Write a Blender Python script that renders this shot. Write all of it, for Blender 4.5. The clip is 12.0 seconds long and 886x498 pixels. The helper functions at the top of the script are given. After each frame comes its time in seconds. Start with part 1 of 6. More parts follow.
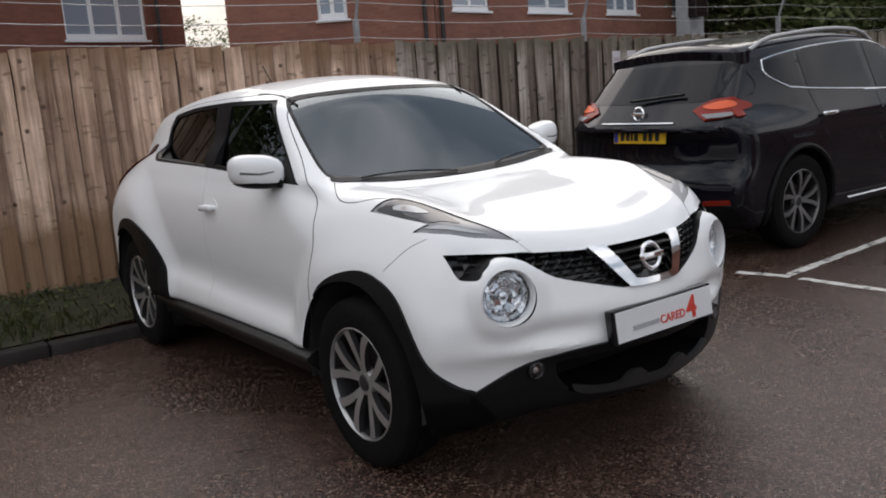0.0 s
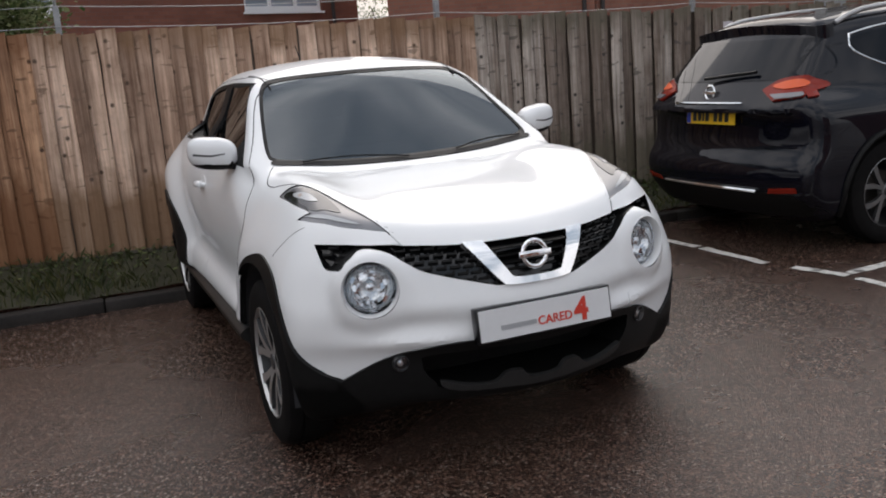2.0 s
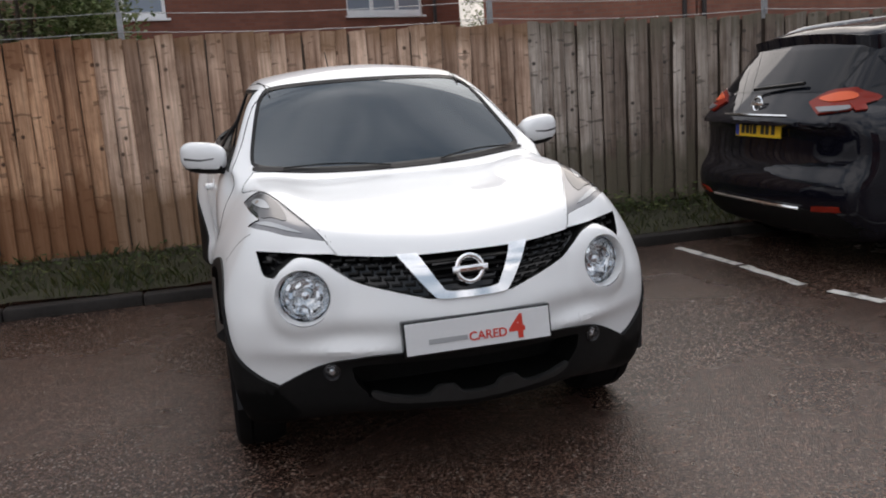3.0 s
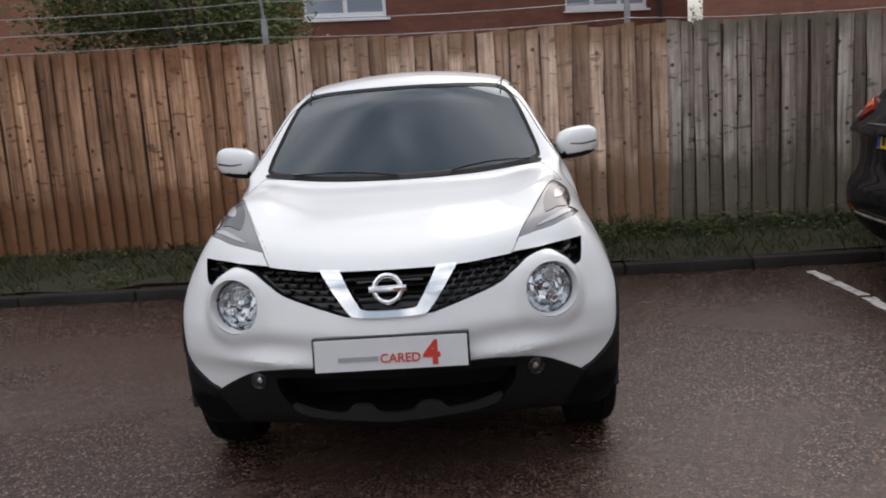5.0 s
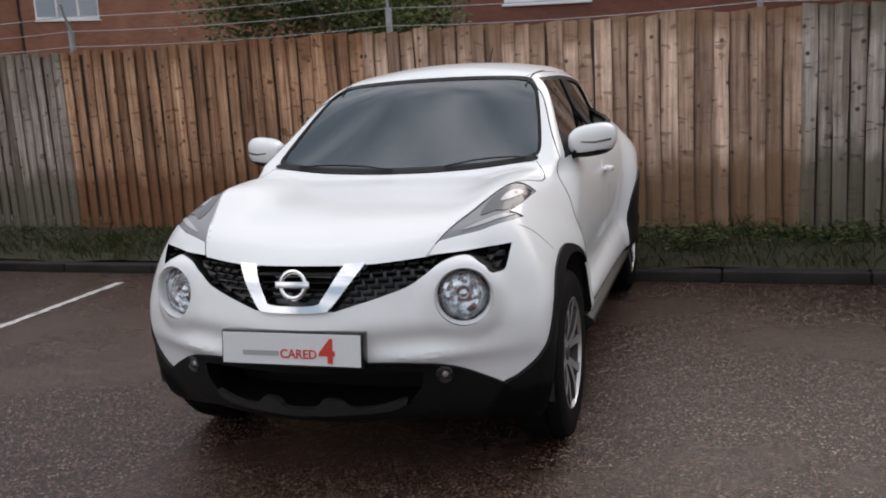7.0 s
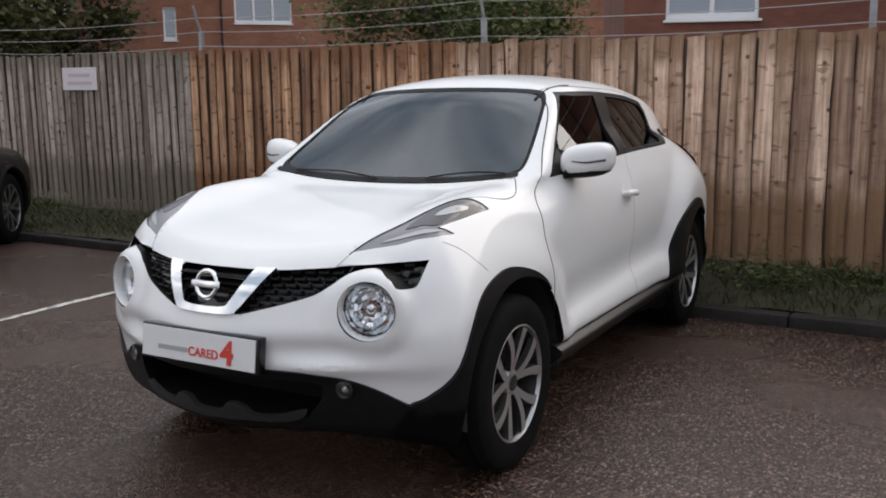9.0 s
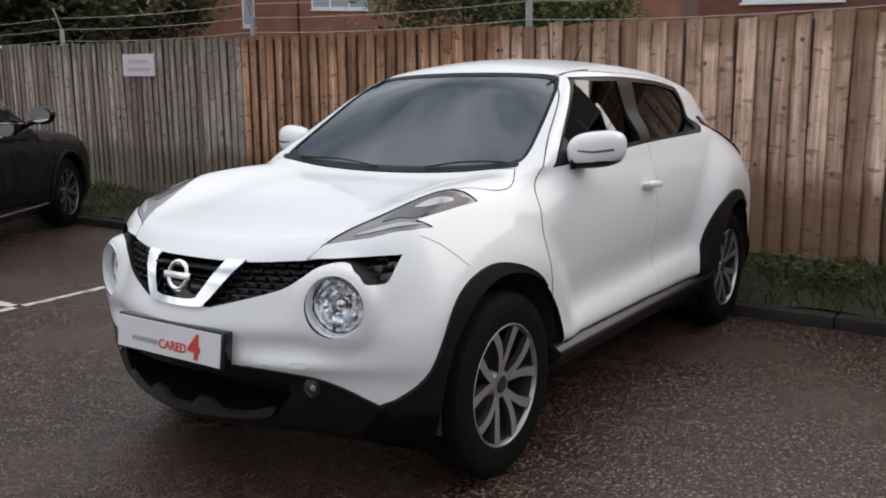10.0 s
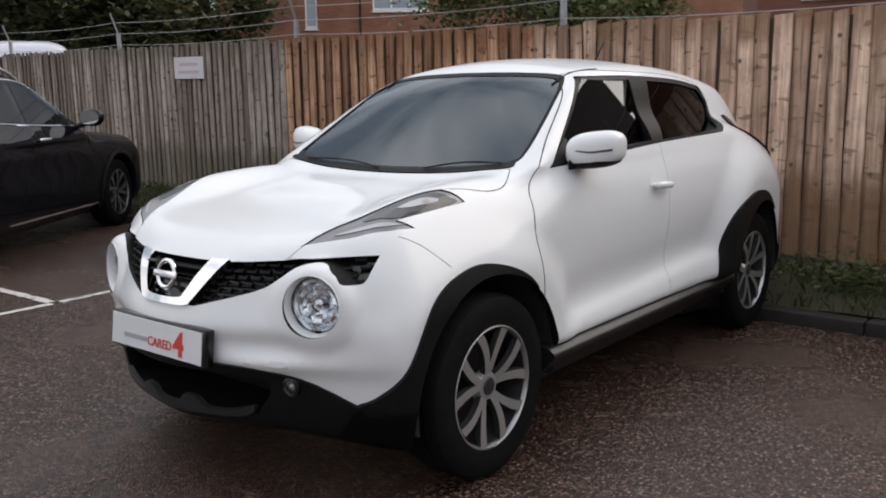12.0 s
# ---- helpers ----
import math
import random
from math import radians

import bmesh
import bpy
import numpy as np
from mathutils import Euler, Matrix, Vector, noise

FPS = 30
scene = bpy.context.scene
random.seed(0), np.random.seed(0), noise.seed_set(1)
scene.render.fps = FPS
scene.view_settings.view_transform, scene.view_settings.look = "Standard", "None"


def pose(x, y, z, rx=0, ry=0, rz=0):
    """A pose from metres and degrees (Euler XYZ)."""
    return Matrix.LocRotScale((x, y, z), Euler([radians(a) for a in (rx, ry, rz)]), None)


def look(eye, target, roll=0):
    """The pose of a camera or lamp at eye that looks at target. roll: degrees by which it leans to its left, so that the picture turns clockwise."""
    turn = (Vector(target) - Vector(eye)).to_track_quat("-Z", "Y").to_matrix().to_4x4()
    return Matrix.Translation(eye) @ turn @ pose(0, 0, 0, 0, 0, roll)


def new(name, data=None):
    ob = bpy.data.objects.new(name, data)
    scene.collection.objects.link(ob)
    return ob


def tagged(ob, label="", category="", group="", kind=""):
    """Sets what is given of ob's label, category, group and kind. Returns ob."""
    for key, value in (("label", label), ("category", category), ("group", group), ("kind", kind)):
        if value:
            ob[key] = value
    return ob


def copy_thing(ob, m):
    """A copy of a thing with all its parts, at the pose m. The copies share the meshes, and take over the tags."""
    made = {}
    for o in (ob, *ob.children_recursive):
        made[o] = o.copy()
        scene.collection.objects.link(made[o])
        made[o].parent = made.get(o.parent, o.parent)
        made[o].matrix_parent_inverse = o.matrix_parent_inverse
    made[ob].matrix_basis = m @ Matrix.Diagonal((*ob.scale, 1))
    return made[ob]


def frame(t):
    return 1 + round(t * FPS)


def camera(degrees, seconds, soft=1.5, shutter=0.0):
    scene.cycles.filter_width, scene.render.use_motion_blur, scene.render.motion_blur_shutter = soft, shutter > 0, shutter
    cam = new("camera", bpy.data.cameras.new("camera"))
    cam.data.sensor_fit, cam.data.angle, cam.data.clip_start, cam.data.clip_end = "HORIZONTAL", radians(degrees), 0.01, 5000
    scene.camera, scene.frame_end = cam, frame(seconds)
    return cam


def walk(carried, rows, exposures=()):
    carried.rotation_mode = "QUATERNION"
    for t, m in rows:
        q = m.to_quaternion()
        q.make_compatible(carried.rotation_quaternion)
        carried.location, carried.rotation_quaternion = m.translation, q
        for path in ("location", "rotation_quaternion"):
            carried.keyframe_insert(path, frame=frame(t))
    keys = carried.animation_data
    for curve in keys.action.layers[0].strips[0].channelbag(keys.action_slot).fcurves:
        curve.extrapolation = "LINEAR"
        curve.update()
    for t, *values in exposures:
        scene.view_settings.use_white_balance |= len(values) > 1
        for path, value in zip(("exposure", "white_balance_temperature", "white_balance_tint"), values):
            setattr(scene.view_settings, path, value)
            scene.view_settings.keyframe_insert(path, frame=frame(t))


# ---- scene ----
from mathutils.bvhtree import BVHTree

EXPO = 0.1
cam = camera(53.1, 12.0, soft=1.9)
PATH = [
    (0, (-2.399, -2.865, 1.434), (-1.261, -1.261, 1.071), -4.4),
    (0.5, (-2.195, -3.02, 1.451), (-1.118, -1.372, 1.097), -4.3),
    (1, (-1.951, -3.246, 1.452), (-0.98, -1.539, 1.072), -4.8),
    (1.5, (-1.676, -3.336, 1.43), (-0.828, -1.564, 1.052), -4.6),
    (2, (-1.395, -3.416, 1.434), (-0.664, -1.599, 1.031), -4.5),
    (2.5, (-1.094, -3.584, 1.435), (-0.486, -1.718, 1.047), -3.9),
    (3, (-0.793, -3.606, 1.422), (-0.312, -1.702, 1.043), -3.9),
    (5, (0.34, -3.646, 1.427), (0.256, -1.68, 1.07), -3.8),
    (5.5, (0.655, -3.661, 1.421), (0.446, -1.703, 1.072), -2.9),
    (6, (0.908, -3.567, 1.404), (0.59, -1.622, 1.063), -3.0),
    (6.5, (1.148, -3.455, 1.413), (0.693, -1.542, 1.049), -3.2),
    (7, (1.436, -3.383, 1.414), (0.82, -1.515, 1.051), -3.4),
    (9, (2.204, -2.905, 1.371), (1.215, -1.196, 1.049), -0.6),
    (9.5, (2.305, -2.721, 1.362), (1.23, -1.067, 1.033), 0.1),
    (10, (2.404, -2.587, 1.366), (1.266, -0.98, 1.016), -0.6),
    (10.5, (2.55, -2.486, 1.36), (1.35, -0.925, 1.007), -0.2),
    (11, (2.618, -2.445, 1.367), (1.389, -0.904, 1.031), -0.0),
    (11.5, (2.624, -2.422, 1.363), (1.374, -0.9, 1.015), -1.0),
    (12, (2.62, -2.412, 1.364), (1.364, -0.895, 1.016), -1.0),
]
walk(cam, [(t, look(eye, target, roll)) for t, eye, target, roll in PATH], exposures=[(0.0, EXPO, 6800, 14), (6.0, EXPO + 0.07, 6800, 14), (12.0, EXPO + 0.15, 6800, 14)])

# ---- world, sun ----
world = bpy.data.worlds.new("overcast_sky")
scene.world = world
world.use_nodes = True
wn = world.node_tree.nodes
wl = world.node_tree.links
wn.clear()
w_out = wn.new("ShaderNodeOutputWorld")
w_bg = wn.new("ShaderNodeBackground")
w_sky = wn.new("ShaderNodeTexSky")
w_sky.sky_type = "NISHITA"
w_sky.sun_disc = False
w_sky.sun_elevation = radians(27)
w_sky.sun_rotation = radians(29)
w_sky.air_density, w_sky.dust_density = 1.0, 3.0
# broken cloud cover over the sky
w_tc = wn.new("ShaderNodeTexCoord")
w_map = wn.new("ShaderNodeMapping")
w_map.inputs["Scale"].default_value = (1.0, 1.0, 2.2)
w_noise = wn.new("ShaderNodeTexNoise")
w_noise.inputs["Scale"].default_value = 2.3
w_noise.inputs["Detail"].default_value = 7.0
w_noise.inputs["Roughness"].default_value = 0.55
w_ramp = wn.new("ShaderNodeValToRGB")
w_ramp.color_ramp.elements[0].position, w_ramp.color_ramp.elements[0].color = 0.4, (3.4, 4.2, 5.1, 1)
w_ramp.color_ramp.elements[1].position, w_ramp.color_ramp.elements[1].color = 0.6, (11.6, 11.9, 12.4, 1)
w_mix = wn.new("ShaderNodeMix")
w_mix.data_type = "RGBA"
w_mix.inputs["Factor"].default_value = 0.85
wl.new(w_tc.outputs["Generated"], w_map.inputs["Vector"])
wl.new(w_map.outputs["Vector"], w_noise.inputs["Vector"])
wl.new(w_noise.outputs["Fac"], w_ramp.inputs["Fac"])
wl.new(w_sky.outputs["Color"], w_mix.inputs["A"])
wl.new(w_ramp.outputs["Color"], w_mix.inputs["B"])
# an overcast sky is brightest overhead
w_sep = wn.new("ShaderNodeSeparateXYZ")
w_up = wn.new("ShaderNodeMapRange")
for key, val in (("From Min", 0.0), ("From Max", 0.9), ("To Min", 0.54), ("To Max", 1.02)):
    w_up.inputs[key].default_value = val
w_mul = wn.new("ShaderNodeVectorMath")
w_mul.operation = "SCALE"
wl.new(w_tc.outputs["Generated"], w_sep.inputs["Vector"])
wl.new(w_sep.outputs["Z"], w_up.inputs["Value"])
wl.new(w_mix.outputs["Result"], w_mul.inputs["Vector"])
wl.new(w_up.outputs["Result"], w_mul.inputs["Scale"])
wl.new(w_mul.outputs["Vector"], w_bg.inputs["Color"])
w_bg.inputs["Strength"].default_value = 0.14
wl.new(w_bg.outputs["Background"], w_out.inputs["Surface"])

sun_data = bpy.data.lights.new("sun", "SUN")
sun_data.energy, sun_data.angle, sun_data.color = 1.3, radians(58), (1.0, 0.96, 0.9)
sun = new("sun", sun_data)
sun.matrix_world = look((4.6, 9.2, 4.7), (0, 1, 0))


# ---- materials ----
def shader(name, color, rough=0.5, metal=0.0, **sockets):
    m = bpy.data.materials.new(name)
    m.use_nodes = True
    b = m.node_tree.nodes["Principled BSDF"]
    b.inputs["Base Color"].default_value = (*color, 1)
    b.inputs["Roughness"].default_value = rough
    b.inputs["Metallic"].default_value = metal
    for key, value in sockets.items():
        b.inputs[key.replace("_", " ")].default_value = value
    return m


def node(m, kind, **values):
    n = m.node_tree.nodes.new(kind)
    for key, value in values.items():
        n.inputs[key.replace("_", " ")].default_value = value
    return n


def link(m, a, b):
    m.node_tree.links.new(a, b)


def coords(m, scale=(1, 1, 1), source="Object"):
    tc = node(m, "ShaderNodeTexCoord")
    mp = node(m, "ShaderNodeMapping")
    mp.inputs["Scale"].default_value = scale
    link(m, tc.outputs[source], mp.inputs["Vector"])
    return mp.outputs["Vector"]


def fractal(m, vector, scale, detail=5.0, rough=0.55):
    n = node(m, "ShaderNodeTexNoise", Scale=scale, Detail=detail, Roughness=rough)
    link(m, vector, n.inputs["Vector"])
    return n.outputs["Fac"]


def ramp(m, fac, stops):
    r = node(m, "ShaderNodeValToRGB")
    e = r.color_ramp.elements
    while len(e) < len(stops):
        e.new(0.5)
    for el, (p, c) in zip(e, stops):
        el.position = p
        el.color = (*c, 1) if len(c) == 3 else c
    link(m, fac, r.inputs["Fac"])
    return r.outputs["Color"]


def blend(m, fac, a, b, mode="MIX"):
    n = node(m, "ShaderNodeMix")
    n.data_type, n.blend_type = "RGBA", mode
    for s, v in (("Factor", fac), ("A", a), ("B", b)):
        if isinstance(v, (int, float)):
            n.inputs[s].default_value = v
        elif isinstance(v, tuple):
            n.inputs[s].default_value = (*v, 1)
        else:
            link(m, v, n.inputs[s])
    return n.outputs["Result"]


def base(m):
    return m.node_tree.nodes["Principled BSDF"]


def relief(m, height, strength, distance):
    b = node(m, "ShaderNodeBump", Strength=strength, Distance=distance)
    link(m, height, b.inputs["Height"])
    link(m, b.outputs["Normal"], base(m).inputs["Normal"])


def grey(v):
    return (v, v, v)


def mat_asphalt():
    m = shader("wet_asphalt", (0.05, 0.045, 0.042), 0.5)
    v = coords(m)
    grit = fractal(m, v, 130, 3, 0.7)
    vor = node(m, "ShaderNodeTexVoronoi", Scale=125.0)
    link(m, v, vor.inputs["Vector"])
    patch_n = fractal(m, v, 0.55, 6, 0.6)
    c1 = ramp(m, vor.outputs["Color"], [(0.1, (0.012, 0.0075, 0.006)), (0.55, (0.046, 0.024, 0.0175)), (0.97, (0.19, 0.118, 0.089))])
    c2 = ramp(m, patch_n, [(0.3, (0.62, 0.6, 0.6)), (0.7, (1.2, 1.18, 1.15))])
    col = blend(m, 1.0, c1, c2, "MULTIPLY")
    c3 = ramp(m, fractal(m, v, 17, 5, 0.75), [(0.34, grey(0.55)), (0.5, grey(1.0)), (0.66, grey(1.6))])
    col = blend(m, 0.85, col, c3, "MULTIPLY")
    chip = node(m, "ShaderNodeTexVoronoi", Scale=120.0)
    link(m, v, chip.inputs["Vector"])
    pale = ramp(m, chip.outputs["Color"], [(0.8, grey(0.0)), (0.88, grey(0.9))])
    col = blend(m, pale, col, (0.25, 0.2, 0.165))
    link(m, col, base(m).inputs["Base Color"])
    r = ramp(m, patch_n, [(0.33, grey(0.17)), (0.66, grey(0.34))])
    link(m, r, base(m).inputs["Roughness"])
    base(m).inputs["Specular IOR Level"].default_value = 0.5
    hgt = blend(m, 0.5, vor.outputs["Distance"], grit)
    relief(m, hgt, 1.0, 0.005)
    return m


def mat_board(name, light, mid, dark, wet):
    """Sawn fence timber: vertical grain, knots, damp foot, each board a shade of its own."""
    m = shader(name, mid, 0.75)
    info = node(m, "ShaderNodeObjectInfo")
    tc = node(m, "ShaderNodeTexCoord")
    off = node(m, "ShaderNodeVectorMath")
    off.operation = "MULTIPLY_ADD"
    comb = node(m, "ShaderNodeCombineXYZ")
    for s in ("X", "Y", "Z"):
        link(m, info.outputs["Random"], comb.inputs[s])
    link(m, comb.outputs["Vector"], off.inputs[0])
    off.inputs[1].default_value = (37.0, 51.0, 23.0)
    link(m, tc.outputs["Object"], off.inputs[2])
    mp = node(m, "ShaderNodeMapping")
    mp.inputs["Scale"].default_value = (14.0, 14.0, 0.9)
    link(m, off.outputs["Vector"], mp.inputs["Vector"])
    grain = fractal(m, mp.outputs["Vector"], 3.2, 7, 0.65)
    blot = fractal(m, off.outputs["Vector"], 2.6, 4, 0.6)
    col = ramp(m, grain, [(0.28, dark), (0.5, mid), (0.74, light)])
    tint = ramp(m, info.outputs["Random"], [(0.0, (0.55, 0.49, 0.45)), (0.3, (0.86, 0.8, 0.76)), (0.65, (1.1, 1.08, 1.06)), (1.0, (1.38, 1.38, 1.38))])
    col = blend(m, 1.0, col, tint, "MULTIPLY")
    smp = node(m, "ShaderNodeMapping")
    smp.inputs["Scale"].default_value = (3.5, 3.5, 6.0)
    link(m, off.outputs["Vector"], smp.inputs["Vector"])
    smear = ramp(m, fractal(m, smp.outputs["Vector"], 1.6, 6, 0.65), [(0.3, (0.42, 0.34, 0.29)), (0.52, (1.0, 1.0, 1.0)), (0.7, (1.12, 1.12, 1.13))])
    col = blend(m, 0.42, col, smear, "MULTIPLY")
    stain = ramp(m, blot, [(0.35, (0.55, 0.5, 0.47)), (0.6, (1.05, 1.05, 1.05))])
    col = blend(m, 0.6, col, stain, "MULTIPLY")
    # rain streaks down the boards
    rmp = node(m, "ShaderNodeMapping")
    rmp.inputs["Scale"].default_value = (11.0, 11.0, 0.8)
    link(m, off.outputs["Vector"], rmp.inputs["Vector"])
    streak = ramp(m, fractal(m, rmp.outputs["Vector"], 1.5, 4, 0.6), [(0.36, (0.5, 0.43, 0.38)), (0.52, (1.0, 1.0, 1.0)), (0.68, (1.2, 1.2, 1.2))])
    col = blend(m, 0.75, col, streak, "MULTIPLY")
    # knots
    kmp = node(m, "ShaderNodeMapping")
    kmp.inputs["Scale"].default_value = (6.0, 0.1, 10.0)
    link(m, off.outputs["Vector"], kmp.inputs["Vector"])
    ksep = node(m, "ShaderNodeSeparateXYZ")
    kcom = node(m, "ShaderNodeCombineXYZ")
    link(m, kmp.outputs["Vector"], ksep.inputs["Vector"])
    link(m, ksep.outputs["X"], kcom.inputs["X"])
    link(m, ksep.outputs["Z"], kcom.inputs["Y"])
    vor = node(m, "ShaderNodeTexVoronoi", Scale=1.0)
    vor.voronoi_dimensions = "2D"
    link(m, kcom.outputs["Vector"], vor.inputs["Vector"])
    knot = ramp(m, vor.outputs["Distance"], [(0.06, grey(1.0)), (0.13, grey(0.0))])
    some = ramp(m, vor.outputs["Color"], [(0.62, grey(0.0)), (0.66, grey(1.0))])
    knot = blend(m, 1.0, knot, some, "MULTIPLY")
    col = blend(m, knot, col, tuple(c * 0.35 for c in dark))
    # branch nodes: thin dark crescents across the board
    nmp = node(m, "ShaderNodeMapping")
    nmp.inputs["Scale"].default_value = (5.5, 5.5, 27.0)
    link(m, off.outputs["Vector"], nmp.inputs["Vector"])
    ring = node(m, "ShaderNodeTexNoise", Scale=1.0, Detail=2.0, Roughness=0.5, Distortion=0.4)
    link(m, nmp.outputs["Vector"], ring.inputs["Vector"])
    mark = ramp(m, ring.outputs["Fac"], [(0.3, grey(0.7)), (0.335, grey(0.0)), (0.65, grey(0.0)), (0.69, grey(0.6))])
    col = blend(m, mark, col, tuple(c * 0.5 for c in dark))
    # damp foot
    sep = node(m, "ShaderNodeSeparateXYZ")
    link(m, tc.outputs["Object"], sep.inputs["Vector"])
    add = node(m, "ShaderNodeMath")
    add.operation = "MULTIPLY_ADD"
    link(m, blot, add.inputs[0])
    add.inputs[1].default_value = -0.52
    link(m, sep.outputs["Z"], add.inputs[2])
    damp = ramp(m, add.outputs["Value"], [(0.0, grey(0.8)), (0.1, grey(0.0))])
    col = blend(m, damp, col, wet)
    # damp end grain along the top
    top = node(m, "ShaderNodeMath")
    top.operation = "MULTIPLY_ADD"
    link(m, blot, top.inputs[0])
    top.inputs[1].default_value = 0.5
    link(m, sep.outputs["Z"], top.inputs[2])
    rem = node(m, "ShaderNodeMapRange")
    for key, val in (("From Min", 1.12), ("From Max", 1.24), ("To Min", 0.0), ("To Max", 0.8)):
        rem.inputs[key].default_value = val
    link(m, top.outputs["Value"], rem.inputs["Value"])
    col = blend(m, rem.outputs["Result"], col, wet)
    link(m, col, base(m).inputs["Base Color"])
    relief(m, grain, 0.5, 0.004)
    return m


def mat_brick(name, c1, c2, mortar):
    m = shader(name, c1, 0.85)
    v = coords(m)
    sep = node(m, "ShaderNodeSeparateXYZ")
    link(m, v, sep.inputs["Vector"])
    com = node(m, "ShaderNodeCombineXYZ")
    link(m, sep.outputs["X"], com.inputs["X"])
    link(m, sep.outputs["Z"], com.inputs["Y"])
    br = node(m, "ShaderNodeTexBrick", Scale=1.0)
    for s, val in (("Color1", (*c1, 1)), ("Color2", (*c2, 1)), ("Mortar", (*mortar, 1)), ("Mortar Size", 0.008), ("Brick Width", 0.225), ("Row Height", 0.075), ("Bias", 0.0)):
        br.inputs[s].default_value = val
    link(m, com.outputs["Vector"], br.inputs["Vector"])
    st = ramp(m, fractal(m, v, 0.7, 6, 0.6), [(0.3, grey(0.7)), (0.7, grey(1.15))])
    col = blend(m, 1.0, br.outputs["Color"], st, "MULTIPLY")
    link(m, col, base(m).inputs["Base Color"])
    relief(m, br.outputs["Fac"], -0.4, 0.006)
    return m


def mat_noisy(name, a, b, scale, rough, bump=0.0, dist=0.01, metal=0.0):
    m = shader(name, a, rough, metal)
    v = coords(m)
    f = fractal(m, v, scale, 6, 0.6)
    f2 = fractal(m, v, scale * 7.0, 4, 0.6)
    mixed = blend(m, 0.4, f, f2)
    link(m, ramp(m, mixed, [(0.3, a), (0.7, b)]), base(m).inputs["Base Color"])
    if bump:
        relief(m, mixed, bump, dist)
    return m


def mat_leaf(name, a, b, c):
    m = shader(name, a, 0.5)
    g = node(m, "ShaderNodeNewGeometry")
    link(m, ramp(m, g.outputs["Random Per Island"], [(0.0, a), (0.5, b), (1.0, c)]), base(m).inputs["Base Color"])
    # light comes through thin leaves
    through_leaf = node(m, "ShaderNodeBsdfTranslucent")
    link(m, base(m).inputs["Base Color"].links[0].from_socket, through_leaf.inputs["Color"])
    mixed = node(m, "ShaderNodeMixShader", Fac=0.45)
    link(m, base(m).outputs["BSDF"], mixed.inputs[1])
    link(m, through_leaf.outputs["BSDF"], mixed.inputs[2])
    link(m, mixed.outputs["Shader"], m.node_tree.nodes["Material Output"].inputs["Surface"])
    return m


def mat_pane(name, tint, f0=0.045, sheen=(0.97, 0.98, 1.0)):
    """Tinted car glass: see-through with a mirror coat that grows at grazing angles."""
    m = bpy.data.materials.new(name)
    m.use_nodes = True
    nt = m.node_tree
    nt.nodes.clear()
    out = nt.nodes.new("ShaderNodeOutputMaterial")
    mix = nt.nodes.new("ShaderNodeMixShader")
    tr = nt.nodes.new("ShaderNodeBsdfTransparent")
    gl = nt.nodes.new("ShaderNodeBsdfGlossy")
    lw = nt.nodes.new("ShaderNodeLayerWeight")
    lw.inputs["Blend"].default_value = 0.5
    power = nt.nodes.new("ShaderNodeMath")
    power.operation = "POWER"
    power.inputs[1].default_value = 5.0
    fac = nt.nodes.new("ShaderNodeMath")
    fac.operation = "MULTIPLY_ADD"
    fac.inputs[1].default_value = 1.0 - f0
    fac.inputs[2].default_value = f0
    tr.inputs["Color"].default_value = (*tint, 1)
    gl.inputs["Roughness"].default_value = 0.015
    gl.inputs["Color"].default_value = (*sheen, 1)
    link(m, lw.outputs["Facing"], power.inputs[0])
    link(m, power.outputs["Value"], fac.inputs[0])
    link(m, fac.outputs["Value"], mix.inputs["Fac"])
    link(m, tr.outputs["BSDF"], mix.inputs[1])
    link(m, gl.outputs["BSDF"], mix.inputs[2])
    link(m, mix.outputs["Shader"], out.inputs["Surface"])
    return m


def mat_line():
    """Worn white road paint, gone to the asphalt in flakes."""
    m = shader("worn_road_paint", (0.62, 0.6, 0.56), 0.65)
    v = coords(m)
    wear = fractal(m, v, 9, 6, 0.7)
    f = ramp(m, wear, [(0.36, grey(0.0)), (0.5, grey(1.0))])
    link(m, blend(m, f, (0.07, 0.06, 0.055), (0.6, 0.58, 0.54)), base(m).inputs["Base Color"])
    return m


M = {}
M["asphalt"] = mat_asphalt()
M["brown_board"] = mat_board("brown_fence_timber", (0.84, 0.665, 0.54), (0.68, 0.495, 0.38), (0.34, 0.215, 0.145), (0.22, 0.12, 0.06))
M["orange_board"] = mat_board("orange_brown_fence_timber", (0.66, 0.435, 0.28), (0.49, 0.285, 0.17), (0.21, 0.1, 0.05), (0.18, 0.07, 0.025))
M["grey_board"] = mat_board("weathered_fence_timber", (0.52, 0.46, 0.41), (0.37, 0.32, 0.28), (0.16, 0.135, 0.115), (0.13, 0.11, 0.075))
M["rail"] = mat_noisy("dark_rail_timber", (0.05, 0.035, 0.025), (0.11, 0.08, 0.06), 8, 0.8, 0.3)
M["gravel_board"] = mat_noisy("mossy_gravel_board", (0.09, 0.075, 0.06), (0.17, 0.15, 0.12), 5, 0.85, 0.3)
M["kerb"] = mat_noisy("dark_wet_concrete_kerb", (0.014, 0.012, 0.011), (0.04, 0.035, 0.032), 6, 0.6, 0.3, 0.006)
base(M["kerb"]).inputs["Specular IOR Level"].default_value = 0.2
M["soil"] = mat_noisy("grassy_soil", (0.022, 0.018, 0.01), (0.045, 0.045, 0.018), 7, 0.9, 0.6, 0.02)
M["grass"] = mat_leaf("grass_blades", (0.03, 0.042, 0.012), (0.055, 0.07, 0.02), (0.12, 0.11, 0.045))
